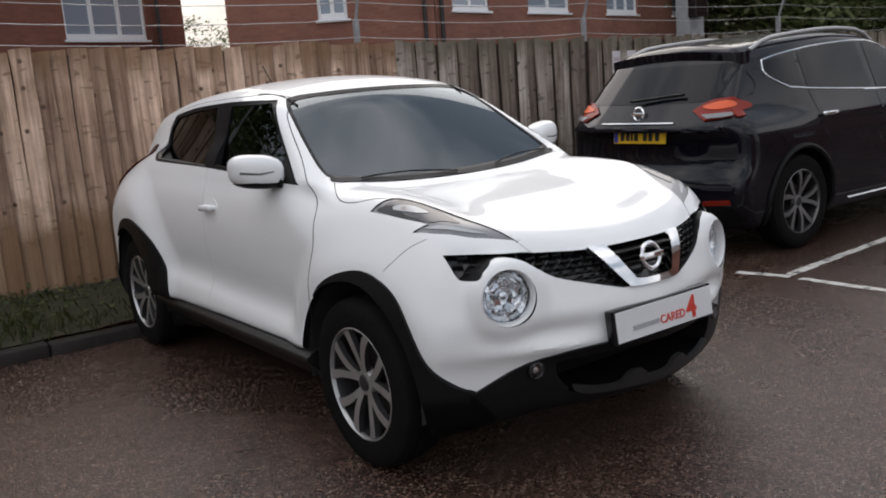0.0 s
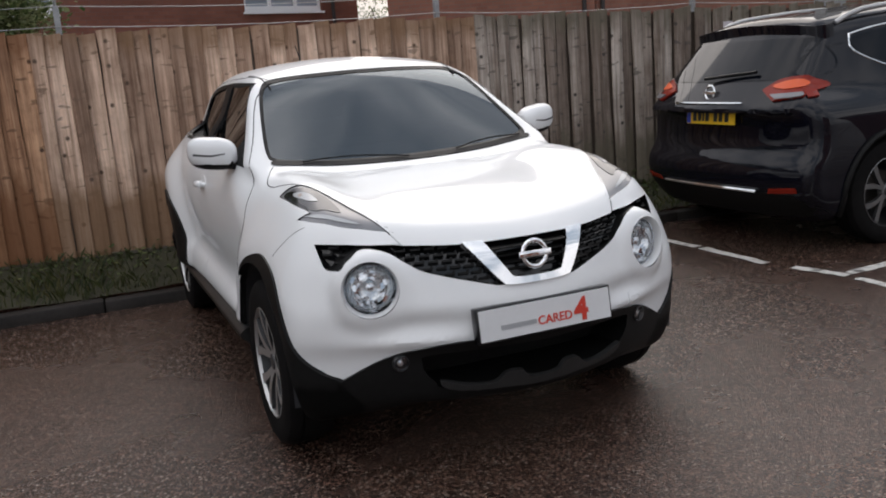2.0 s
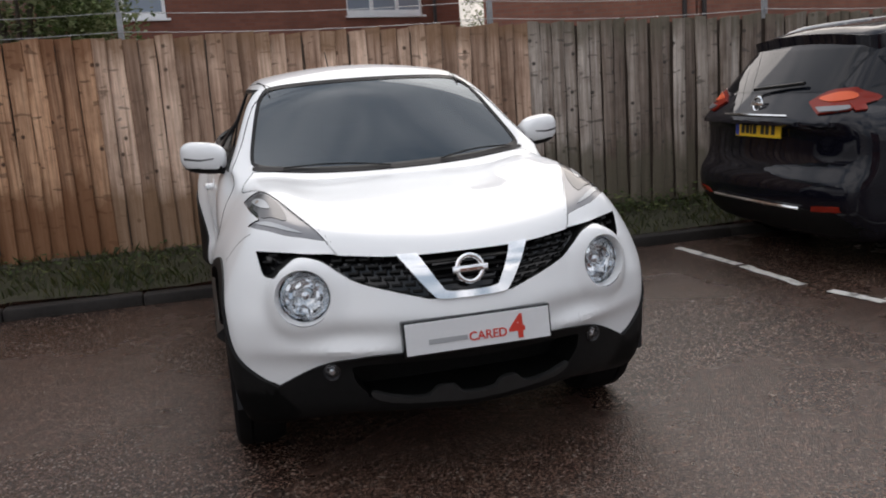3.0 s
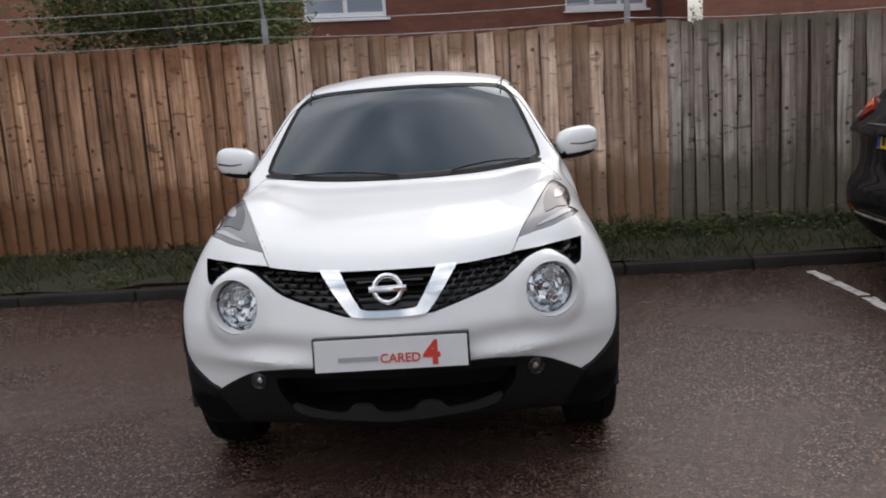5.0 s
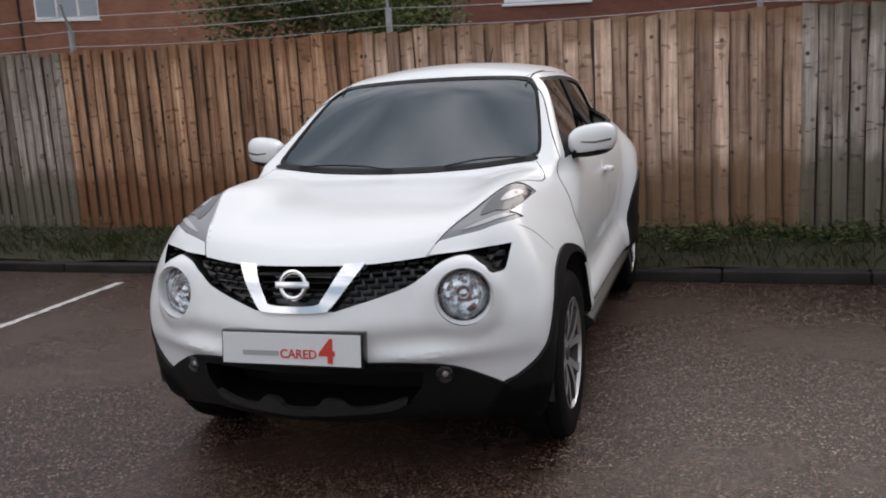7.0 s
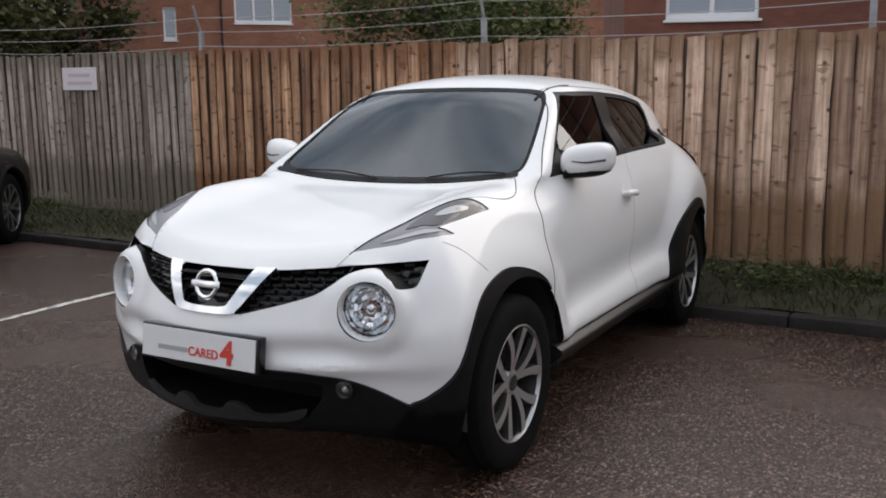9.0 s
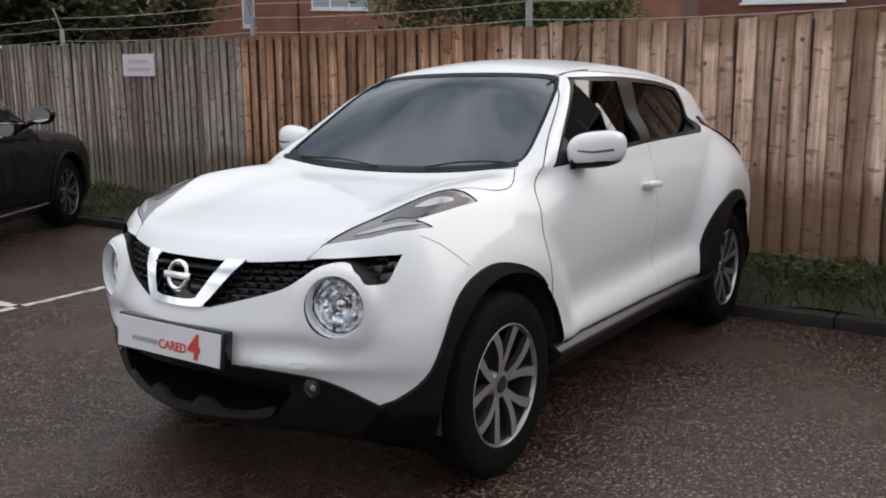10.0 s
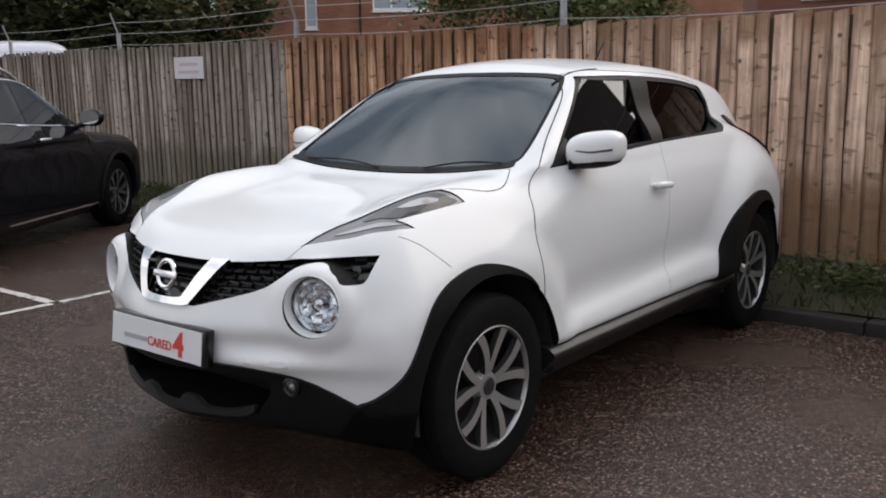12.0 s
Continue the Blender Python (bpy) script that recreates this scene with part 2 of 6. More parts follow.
M["weed"] = mat_leaf("weed_leaves", (0.045, 0.07, 0.022), (0.085, 0.125, 0.04), (0.19, 0.2, 0.08))
M["tree_leaf"] = mat_leaf("tree_leaves", (0.06, 0.095, 0.03), (0.15, 0.2, 0.07), (0.34, 0.36, 0.2))
M["dark_leaf"] = mat_leaf("dark_tree_leaves", (0.026, 0.036, 0.017), (0.055, 0.066, 0.03), (0.14, 0.13, 0.06))
M["bark"] = mat_noisy("bark", (0.05, 0.04, 0.03), (0.16, 0.13, 0.1), 12, 0.9, 0.6)
M["brick"] = mat_brick("red_brick", (0.2, 0.07, 0.045), (0.24, 0.09, 0.058), (0.18, 0.09, 0.07))
M["brick_warm"] = mat_brick("warm_red_brick", (0.27, 0.105, 0.072), (0.32, 0.135, 0.09), (0.24, 0.14, 0.11))
M["brick_orange"] = mat_brick("orange_brick", (0.33, 0.125, 0.075), (0.38, 0.16, 0.1), (0.27, 0.17, 0.12))
M["tile_roof"] = mat_noisy("roof_tiles", (0.07, 0.05, 0.045), (0.12, 0.09, 0.08), 6, 0.8, 0.3)
M["upvc"] = shader("white_plastic_frame", (0.86, 0.87, 0.88), 0.35)
# the sky's bluish reflection is put into the pane's base colour
M["house_glass"] = shader("house_window_glass", (0.28, 0.335, 0.4), 0.05, 0.0, Specular_IOR_Level=1.0)
M["suv_glass"] = shader("suv_window_glass", (0.004, 0.005, 0.008), 0.03, 0.0, Specular_IOR_Level=0.22)
M["net"] = mat_noisy("pale_curtain", (0.3, 0.32, 0.34), (0.45, 0.47, 0.5), 3, 0.9)
M["pipe"] = shader("dark_drainpipe", (0.03, 0.025, 0.025), 0.5)
M["post"] = mat_noisy("galvanised_post", (0.25, 0.26, 0.27), (0.4, 0.41, 0.42), 9, 0.55, 0.2, 0.004, 0.3)
M["wire"] = shader("galvanised_wire", (0.42, 0.42, 0.42), 0.4, 0.7)
M["line"] = mat_line()
M["sign"] = mat_noisy("faded_white_sign", (0.62, 0.58, 0.6), (0.72, 0.68, 0.7), 4, 0.6)
M["sign_ink"] = shader("faded_red_ink", (0.56, 0.44, 0.48), 0.7)

# vehicles
M["white_paint"] = shader("pearl_white_car_paint", (0.8, 0.81, 0.815), 0.45, 0.0, Coat_Weight=0.7, Coat_Roughness=0.05, Coat_IOR=1.45)
M["black_paint"] = shader("metallic_black_car_paint", (0.003, 0.0032, 0.007), 0.5, 0.0, Coat_Weight=0.7, Coat_Roughness=0.02, Specular_IOR_Level=0.04)
M["trim"] = mat_noisy("textured_black_plastic", (0.005, 0.005, 0.005), (0.01, 0.01, 0.01), 40, 0.5, 0.15, 0.002)
base(M["trim"]).inputs["Specular IOR Level"].default_value = 0.16
M["sill"] = mat_noisy("scuffed_sill_plastic", (0.006, 0.006, 0.006), (0.011, 0.011, 0.011), 12, 0.42, 0.1, 0.002)
M["gloss_black"] = shader("gloss_black_plastic", (0.008, 0.008, 0.009), 0.12)
M["pillar"] = shader("satin_black_pillar", (0.007, 0.007, 0.008), 0.4, 0.0, Specular_IOR_Level=0.1)
M["chrome"] = shader("chrome", (0.86, 0.87, 0.88), 0.08, 1.0)
M["rubber"] = mat_noisy("tyre_rubber", (0.005, 0.005, 0.005), (0.011, 0.01, 0.01), 20, 0.75, 0.2, 0.002)
base(M["rubber"]).inputs["Specular IOR Level"].default_value = 0.08
M["alloy"] = shader("machined_alloy", (0.52, 0.515, 0.51), 0.36, 0.8)
M["alloy_dark"] = shader("dark_alloy_pockets", (0.045, 0.045, 0.047), 0.4, 0.5)
M["alloy_grey"] = shader("grey_alloy", (0.2, 0.2, 0.2), 0.35, 0.7)
M["brake"] = shader("brake_disc_steel", (0.08, 0.075, 0.07), 0.4, 0.9)
M["cabin"] = mat_noisy("dark_cabin_trim", (0.015, 0.015, 0.017), (0.03, 0.03, 0.032), 20, 0.8)
M["seat"] = mat_noisy("dark_seat_cloth", (0.02, 0.02, 0.022), (0.045, 0.045, 0.047), 25, 0.9)
M["windscreen"] = mat_pane("windscreen_glass", (0.17, 0.18, 0.185), 0.11, (0.86, 0.94, 1.0))
M["door_glass"] = mat_pane("door_glass", (0.16, 0.17, 0.17), 0.065, (0.85, 0.87, 0.88))
M["privacy_glass"] = mat_pane("privacy_glass", (0.03, 0.032, 0.034), 0.035, (0.6, 0.62, 0.63))
M["lamp_glass"] = mat_pane("clear_lamp_lens", (0.95, 0.96, 0.97), 0.04)
M["lamp_liner"] = shader("pale_lamp_liner", (0.2, 0.2, 0.21), 0.3, 0.3, Coat_Weight=0.35, Coat_Roughness=0.03)
M["lamp_smoke"] = shader("smoked_lamp_inner", (0.05, 0.05, 0.055), 0.3, 0.3, Coat_Weight=0.35, Coat_Roughness=0.03)
M["lamp_pale"] = shader("pale_light_guide", (0.42, 0.43, 0.44), 0.3, 0.2, Coat_Weight=0.35, Coat_Roughness=0.03)
M["lamp_grey"] = shader("smoked_lamp_liner", (0.12, 0.12, 0.125), 0.3, 0.6)
M["lamp_bowl"] = shader("lamp_reflector", (0.8, 0.81, 0.82), 0.07, 1.0)
M["amber"] = shader("amber_bulb_cover", (0.42, 0.36, 0.32), 0.2)
M["lamp_core"] = shader("orange_red_lamp_core", (0.75, 0.13, 0.05), 0.25, 0.0, Specular_IOR_Level=0.3)
M["skid"] = mat_noisy("dull_grey_skid_plastic", (0.013, 0.013, 0.013), (0.022, 0.022, 0.022), 30, 0.5, 0.1, 0.002)
M["red_lamp"] = shader("red_lamp_lens", (0.24, 0.018, 0.008), 0.2, 0.0, Specular_IOR_Level=0.3)
M["dark_red"] = shader("dark_red_lamp_lens", (0.05, 0.004, 0.004), 0.15)
M["plate_white"] = mat_noisy("white_plate", (0.68, 0.69, 0.7), (0.74, 0.75, 0.76), 6, 0.4)
M["plate_yellow"] = shader("yellow_plate", (0.8, 0.5, 0.02), 0.4)
M["plate_ink"] = shader("black_plate_ink", (0.015, 0.015, 0.015), 0.5)
M["plate_red"] = shader("red_plate_ink", (0.62, 0.05, 0.03), 0.45)
M["plate_grey"] = shader("grey_plate_ink", (0.36, 0.37, 0.38), 0.45)
M["blue"] = shader("blue_plate_flash", (0.02, 0.06, 0.4), 0.4)


# ---- mesh helpers ----
def mesh_of(name, bm, material, smooth_angle=None):
    me = bpy.data.meshes.new(name)
    bm.to_mesh(me)
    bm.free()
    me.materials.append(material)
    if smooth_angle:
        me.shade_smooth()
        me.set_sharp_from_angle(angle=radians(smooth_angle))
    return me


def part(name, bm, material, parent=None, label="", smooth_angle=None):
    """Links a bmesh (or a mesh) as one object, under parent where one is given."""
    me = bm if isinstance(bm, bpy.types.Mesh) else mesh_of(name, bm, material, smooth_angle)
    ob = new(name, me)
    if parent is not None:
        ob.parent = parent
    if label:
        tagged(ob, label)
    return ob


def empty_thing(name, m, label, category, group="", kind=""):
    ob = new(name)
    ob.empty_display_size = 0.1
    ob.matrix_world = m
    return tagged(ob, label, category, group, kind)


def box(bm, lo, hi, bevel=0.0, m=None):
    d = [(a + b) / 2 for a, b in zip(lo, hi)]
    s = [b - a for a, b in zip(lo, hi)]
    r = bmesh.ops.create_cube(bm, size=1.0, matrix=(m or Matrix()) @ Matrix.Translation(d) @ Matrix.Diagonal((*s, 1)))
    if bevel:
        edges = list({e for v in r["verts"] for e in v.link_edges})
        bmesh.ops.bevel(bm, geom=edges, offset=bevel, segments=2, affect="EDGES", profile=0.5)
    return bm


def boxed(lo, hi, bevel=0.0, m=None):
    return box(bmesh.new(), lo, hi, bevel, m)


def rod(bm, a, b, r, n=8, r2=None):
    a, b = Vector(a), Vector(b)
    d = b - a
    q = d.to_track_quat("Z", "Y").to_matrix().to_4x4()
    bmesh.ops.create_cone(bm, cap_ends=True, segments=n, radius1=r, radius2=r if r2 is None else r2, depth=d.length, matrix=Matrix.Translation((a + b) / 2) @ q)
    return bm


def tube(bm, pts, r, n=6, closed=False):
    """One smooth pipe along points."""
    pts = [Vector(p) for p in pts]
    k = len(pts)
    rings = []
    for i, p in enumerate(pts):
        a = pts[(i - 1) % k] if closed or i else p
        b = pts[(i + 1) % k] if closed or i < k - 1 else p
        q = (b - a).to_track_quat("Z", "Y").to_matrix()
        rings.append([bm.verts.new(p + q @ Vector((r * math.cos(2 * math.pi * j / n), r * math.sin(2 * math.pi * j / n), 0))) for j in range(n)])
    for i in range(k if closed else k - 1):
        u, v = rings[i], rings[(i + 1) % k]
        for j in range(n):
            bm.faces.new((u[j], u[(j + 1) % n], v[(j + 1) % n], v[j]))
    if not closed:
        bm.faces.new(rings[0][::-1])
        bm.faces.new(rings[-1])
    return bm


def lathe(bm, profile, n, axis="X"):
    """Turns a profile of (along, radius) round an axis through the origin."""
    rings = []
    for a, r in profile:
        ring = []
        for i in range(n):
            t = 2 * math.pi * i / n
            p = (a, r * math.cos(t), r * math.sin(t)) if axis == "X" else (r * math.cos(t), r * math.sin(t), a)
            ring.append(bm.verts.new(p))
        rings.append(ring)
    for p, q in zip(rings, rings[1:]):
        for i in range(n):
            bm.faces.new((p[i], p[(i + 1) % n], q[(i + 1) % n], q[i]))
    bmesh.ops.recalc_face_normals(bm, faces=bm.faces[:])
    return bm


def smooth_loop(points, n=6, closed=True):
    """A Catmull-Rom curve through points; a point given twice makes a corner."""
    pts = [Vector(p) for p in points]
    k = len(pts)
    out = []
    for i in range(k if closed else k - 1):
        p1, p2 = pts[i], pts[(i + 1) % k]
        if (p2 - p1).length < 1e-6:
            continue
        p0 = pts[(i - 1) % k] if closed or i else p1
        p3 = pts[(i + 2) % k] if closed or i < k - 2 else p2
        for j in range(n):
            t = j / n
            out.append(0.5 * (2 * p1 + (p2 - p0) * t + (2 * p0 - 5 * p1 + 4 * p2 - p3) * t * t + (3 * p1 - p0 - 3 * p2 + p3) * t ** 3))
    if not closed:
        out.append(pts[-1])
    return out


VIEWS = {
    "left": lambda u, v, d: Vector((d, u, v)),
    "front": lambda u, v, d: Vector((u, d, v)),
    "top": lambda u, v, d: Vector((u, v, d)),
}


def prism(outline, view, d0, d1):
    """A closed prism over an outline drawn in a view: left (y, z), front (x, z) or top (x, y)."""
    bm = bmesh.new()
    put = VIEWS[view]
    a = [bm.verts.new(put(u, v, d0)) for u, v in outline]
    b = [bm.verts.new(put(u, v, d1)) for u, v in outline]
    n = len(a)
    bm.faces.new(a)
    bm.faces.new(b[::-1])
    for i in range(n):
        bm.faces.new((a[i], b[i], b[(i + 1) % n], a[(i + 1) % n]))
    bmesh.ops.triangulate(bm, faces=[f for f in bm.faces if len(f.verts) > 4])
    bmesh.ops.recalc_face_normals(bm, faces=bm.faces[:])
    return bm


def grown(outline, d):
    """An outline moved outwards by d."""
    pts = [Vector((p[0], p[1])) for p in outline]
    n = len(pts)
    area = sum(pts[i].x * pts[(i + 1) % n].y - pts[(i + 1) % n].x * pts[i].y for i in range(n))
    s = 1 if area > 0 else -1
    out = []
    for i in range(n):
        e1 = (pts[i] - pts[i - 1]).normalized()
        e2 = (pts[(i + 1) % n] - pts[i]).normalized()
        nn = Vector((e1.y + e2.y, -e1.x - e2.x))
        if nn.length < 1e-6:
            nn = Vector((e1.y, -e1.x))
        out.append(pts[i] + nn.normalized() * d * s)
    return out


def solid_op(mesh, cutter, op):
    """The mesh cut by (DIFFERENCE) or kept within (INTERSECT) a closed cutter; a bmesh or a mesh."""
    cm = cutter
    if not isinstance(cutter, bpy.types.Mesh):
        cm = bpy.data.meshes.new("cutter")
        cutter.to_mesh(cm)
        cutter.free()
    a, b = new("solid", mesh), new("tool", cm)
    mod = a.modifiers.new("cut", "BOOLEAN")
    mod.operation, mod.object, mod.solver = op, b, "MANIFOLD"
    dg = bpy.context.evaluated_depsgraph_get()
    out = bpy.data.meshes.new_from_object(a.evaluated_get(dg))
    bpy.data.objects.remove(a)
    bpy.data.objects.remove(b)
    return out


def finish(me, material, angle=35):
    me.materials.clear()
    me.materials.append(material)
    me.shade_smooth()
    me.set_sharp_from_angle(angle=radians(angle))
    return me


def tree_of(me):
    return BVHTree.FromPolygons([v.co for v in me.vertices], [p.vertices for p in me.polygons])


def sheet(outline, view, side, bvh, offset, thick, step=0.03, far=3.0, near=0.8, field=None):
    """A thin shaped piece that lies on a surface: the outline, drawn in a view, dropped on it from that side."""
    bm = bmesh.new()
    bm.faces.new([bm.verts.new((p[0], p[1], 0)) for p in outline])
    us, vs = [p[0] for p in outline], [p[1] for p in outline]
    for axis, lo, hi in ((0, min(us), max(us)), (1, min(vs), max(vs))):
        k = int((hi - lo) / step)
        for i in range(1, k + 1):
            co, no = [0, 0, 0], [0, 0, 0]
            co[axis], no[axis] = lo + (hi - lo) * i / (k + 1), 1
            bmesh.ops.bisect_plane(bm, geom=bm.verts[:] + bm.edges[:] + bm.faces[:], plane_co=co, plane_no=no)
    bmesh.ops.triangulate(bm, faces=[f for f in bm.faces if len(f.verts) > 4])
    put = VIEWS[view]
    way = put(0, 0, -side)
    last = {}
    lost = []
    for v in bm.verts:
        start = put(v.co.x, v.co.y, far * side)
        place, normal, _, _ = bvh.ray_cast(start, way)
        if place is None:
            place, normal, _, _ = bvh.find_nearest(put(v.co.x, v.co.y, near * side))
        last[v] = (place, normal)
    if field is not None:
        keys = list(last)
        P = np.array([last[v][0] for v in keys])
        for _ in range(4):
            f = field(*P.T)
            G = np.stack([(field(*(P + 1e-4 * d).T) - f) / 1e-4 for d in np.eye(3)], 1)
            P = P - np.clip(f / np.maximum((G * G).sum(1), 0.2), -0.01, 0.01)[:, None] * G
        G /= np.linalg.norm(G, axis=1)[:, None]
        last = {v: (Vector(p), Vector(g)) for v, p, g in zip(keys, P, G)}
    inner = {}
    for v, (p, nrm) in last.items():
        v.co = p + nrm * offset
        inner[v] = p + nrm * (offset - thick)
    faces = bm.faces[:]
    rim = [e for e in bm.edges if len(e.link_faces) == 1]
    twin = {v: bm.verts.new(c) for v, c in inner.items()}
    for f in faces:
        bm.faces.new([twin[v] for v in reversed(f.verts)])
    for e in rim:
        a, b = e.verts
        bm.faces.new((a, b, twin[b], twin[a]))
    bmesh.ops.recalc_face_normals(bm, faces=bm.faces[:])
    return bm


# ---- smooth solids from fields ----
def spline(xs, ys):
    """A smooth curve through points, flat beyond its ends; takes arrays."""
    xs, ys = np.array(xs, float), np.array(ys, float)
    m = np.gradient(ys, xs)

    def at(x):
        x = np.clip(x, xs[0], xs[-1])
        i = np.clip(np.searchsorted(xs, x) - 1, 0, len(xs) - 2)
        h = xs[i + 1] - xs[i]
        t = (x - xs[i]) / h
        return (2 * t**3 - 3 * t**2 + 1) * ys[i] + (t**3 - 2 * t**2 + t) * h * m[i] + (-2 * t**3 + 3 * t**2) * ys[i + 1] + (t**3 - t**2) * h * m[i + 1]

    return at


def smax(a, b, k):
    h = np.maximum(k - np.abs(a - b), 0) / k
    return np.maximum(a, b) + h * h * k * 0.25


def smin(a, b, k):
    return -smax(-a, -b, k)


def field_mesh(name, fn, lo, hi, h):
    """The closed surface fn = 0 as quads, its points moved onto the surface."""
    ax = [np.arange(a, b + h, h) for a, b in zip(lo, hi)]
    X, Y, Z = np.meshgrid(*ax, indexing="ij")
    F = fn(X, Y, Z)
    F[0], F[-1] = 1, 1
    F[:, 0], F[:, -1] = 1, 1
    F[:, :, 0], F[:, :, -1] = 1, 1
    nx, ny, nz = (s - 1 for s in F.shape)
    acc = np.zeros((nx, ny, nz, 3))
    cnt = np.zeros((nx, ny, nz))
    for axis in range(3):
        for o1 in (0, 1):
            for o2 in (0, 1):
                s0 = [slice(0, n) for n in (nx, ny, nz)]
                others = [a for a in range(3) if a != axis]
                for a, o in zip(others, (o1, o2)):
                    s0[a] = slice(o, o + (nx, ny, nz)[a])
                s1 = list(s0)
                s1[axis] = slice(1, 1 + (nx, ny, nz)[axis])
                f0, f1 = F[tuple(s0)], F[tuple(s1)]
                hit = (f0 < 0) != (f1 < 0)
                t = np.where(hit, f0 / np.where(hit, f0 - f1, 1), 0)
                off = np.zeros((nx, ny, nz, 3))
                off[..., axis] = t
                for a, o in zip(others, (o1, o2)):
                    off[..., a] = o
                acc += off * hit[..., None]
                cnt += hit
    live = cnt > 0
    ids = -np.ones((nx, ny, nz), int)
    ids[live] = np.arange(live.sum())
    cell = np.argwhere(live)
    P = (cell + acc[live] / cnt[live][:, None]) * h + np.array([a[0] for a in ax])
    for _ in range(4):
        f = fn(*P.T)
        e = 1e-4
        G = np.stack([(fn(*(P + e * d).T) - f) / e for d in np.eye(3)], 1)
        step = f / np.maximum((G * G).sum(1), 0.2)
        P = P - np.clip(step, -h * 0.5, h * 0.5)[:, None] * G
    quads = []
    for axis in range(3):
        o = [a for a in range(3) if a != axis]
        sl = [slice(1, -1)] * 3
        s0, s1 = list(sl), list(sl)
        s0[axis], s1[axis] = slice(0, -1), slice(1, None)
        inside0, inside1 = F[tuple(s0)] < 0, F[tuple(s1)] < 0
        idx = np.argwhere(inside0 != inside1)
        flip = inside0[tuple(idx.T)]
        idx = idx + 1
        idx[:, axis] -= 1
        c = []
        for da, db in ((0, 0), (1, 0), (1, 1), (0, 1)):
            k = idx.copy()
            k[:, o[0]] -= da
            k[:, o[1]] -= db
            c.append(ids[tuple(k.T)])
        q = np.stack(c, 1)
        if axis == 1:
            flip = ~flip
        q[~flip] = q[~flip][:, ::-1]
        quads.append(q)
    q = np.concatenate(quads)
    me = bpy.data.meshes.new(name)
    me.from_pydata(P.tolist(), [], q.tolist())
    me.update()
    return me

# ---- ground, kerb, verge ----
def fence_y(x):
    return 3.85 - 0.045 * x


def kerb_y(x):
    return 2.74 - 0.02 * x


def top_z(x):
    return 1.868 - 0.018 * x


bm = bmesh.new()
bmesh.ops.create_grid(bm, x_segments=8, y_segments=8, size=400)
tagged(part("ground", bm, M["asphalt"]), "damp brown-grey asphalt car park surface", "ground", kind="structure")


def strip(points, width, z, material, name="road_marking"):
    """A painted line with ragged edges along points on the ground."""
    bm = bmesh.new()
    rng = random.Random(len(points) * 31 + int(points[0][0] * 100))
    row = []
    for (x0, y0), (x1, y1) in zip(points, points[1:]):
        d = Vector((x1 - x0, y1 - y0))
        n = max(2, int(d.length / 0.06))
        side = Vector((-d.y, d.x)).normalized() * width / 2
        for i in range(n + 1):
            c = Vector((x0, y0)) + d * i / n
            j1, j2 = rng.uniform(-0.008, 0.008), rng.uniform(-0.008, 0.008)
            a = c + side * (1 + j1 / width * 2)
            b = c - side * (1 + j2 / width * 2)
            row.append((bm.verts.new((a.x, a.y, z)), bm.verts.new((b.x, b.y, z))))
    for p, q in zip(row, row[1:]):
        bm.faces.new((p[0], p[1], q[1], q[0]))
    bmesh.ops.recalc_face_normals(bm, faces=bm.faces[:])
    for f in bm.faces:
        if f.normal.z < 0:
            f.normal_flip()
    return tagged(part(name, bm, material), "worn white parking bay line painted on the asphalt", "road marking", "bay lines", "structure")


strip([(2.63, 2.5), (2.68, 1.75)], 0.075, 0.004, M["line"])
strip([(2.68, 1.7), (2.68, 1.05)], 0.075, 0.004, M["line"])
strip([(2.73, 0.86), (2.81, 0.5)], 0.075, 0.004, M["line"])
strip([(2.8, 0.42), (2.81, -0.6), (2.83, -1.5)], 0.07, 0.004, M["line"])
strip([(2.86, 0.54), (4.3, 0.64), (8.0, 0.75)], 0.07, 0.004, M["line"])
strip([(-3.24, 2.46), (-3.2, 1.2), (-3.15, 0.46)], 0.07, 0.004, M["line"])
strip([(-3.15, 0.4), (-3.1, -1.6)], 0.07, 0.004, M["line"])
strip([(-3.2, 0.42), (-4.3, 0.38), (-6.5, 0.3)], 0.07, 0.004, M["line"])

kerb = empty_thing("kerb", Matrix(), "low dark wet concrete kerb between asphalt and verge", "kerb", kind="structure")
rng = random.Random(5)
x = -16.0
while x < 15:
    ln = 0.915
    y = kerb_y(x + ln / 2)
    m = pose(x + ln / 2, y + 0.06, rng.uniform(-0.004, 0.004), 0, 0, math.degrees(math.atan(-0.02)) + rng.uniform(-0.3, 0.3))
    ob = part("kerb_stone", boxed((-ln / 2 + 0.002, -0.06, -0.1), (ln / 2 - 0.002, 0.06, 0.078), 0.02), M["kerb"], kerb, smooth_angle=40)
    ob.matrix_local = m
    x += ln

# raised verge between kerb and fence, and the ground behind the fence
bm = bmesh.new()
rows = []
for i in range(161):
    xx = -16 + 31 * i / 160
    r = []
    for j in range(13):
        t = j / 12
        y0, y1 = kerb_y(xx) + 0.11, fence_y(xx) + 0.6
        yy = y0 + (y1 - y0) * t
        z = 0.085 + 0.1 * min(1, t * 1.6) + 0.03 * (noise.noise((xx * 1.7, yy * 2.3, 0)) + 0.6 * noise.noise((xx * 6, yy * 6, 3)))
        r.append(bm.verts.new((xx, yy, z)))
    rows.append(r)
for p, q in zip(rows, rows[1:]):
    for j in range(12):
        bm.faces.new((p[j], q[j], q[j + 1], p[j + 1]))
tagged(part("verge", bm, M["soil"], smooth_angle=60), "rough grassy earth verge along the fence foot", "verge", kind="structure")


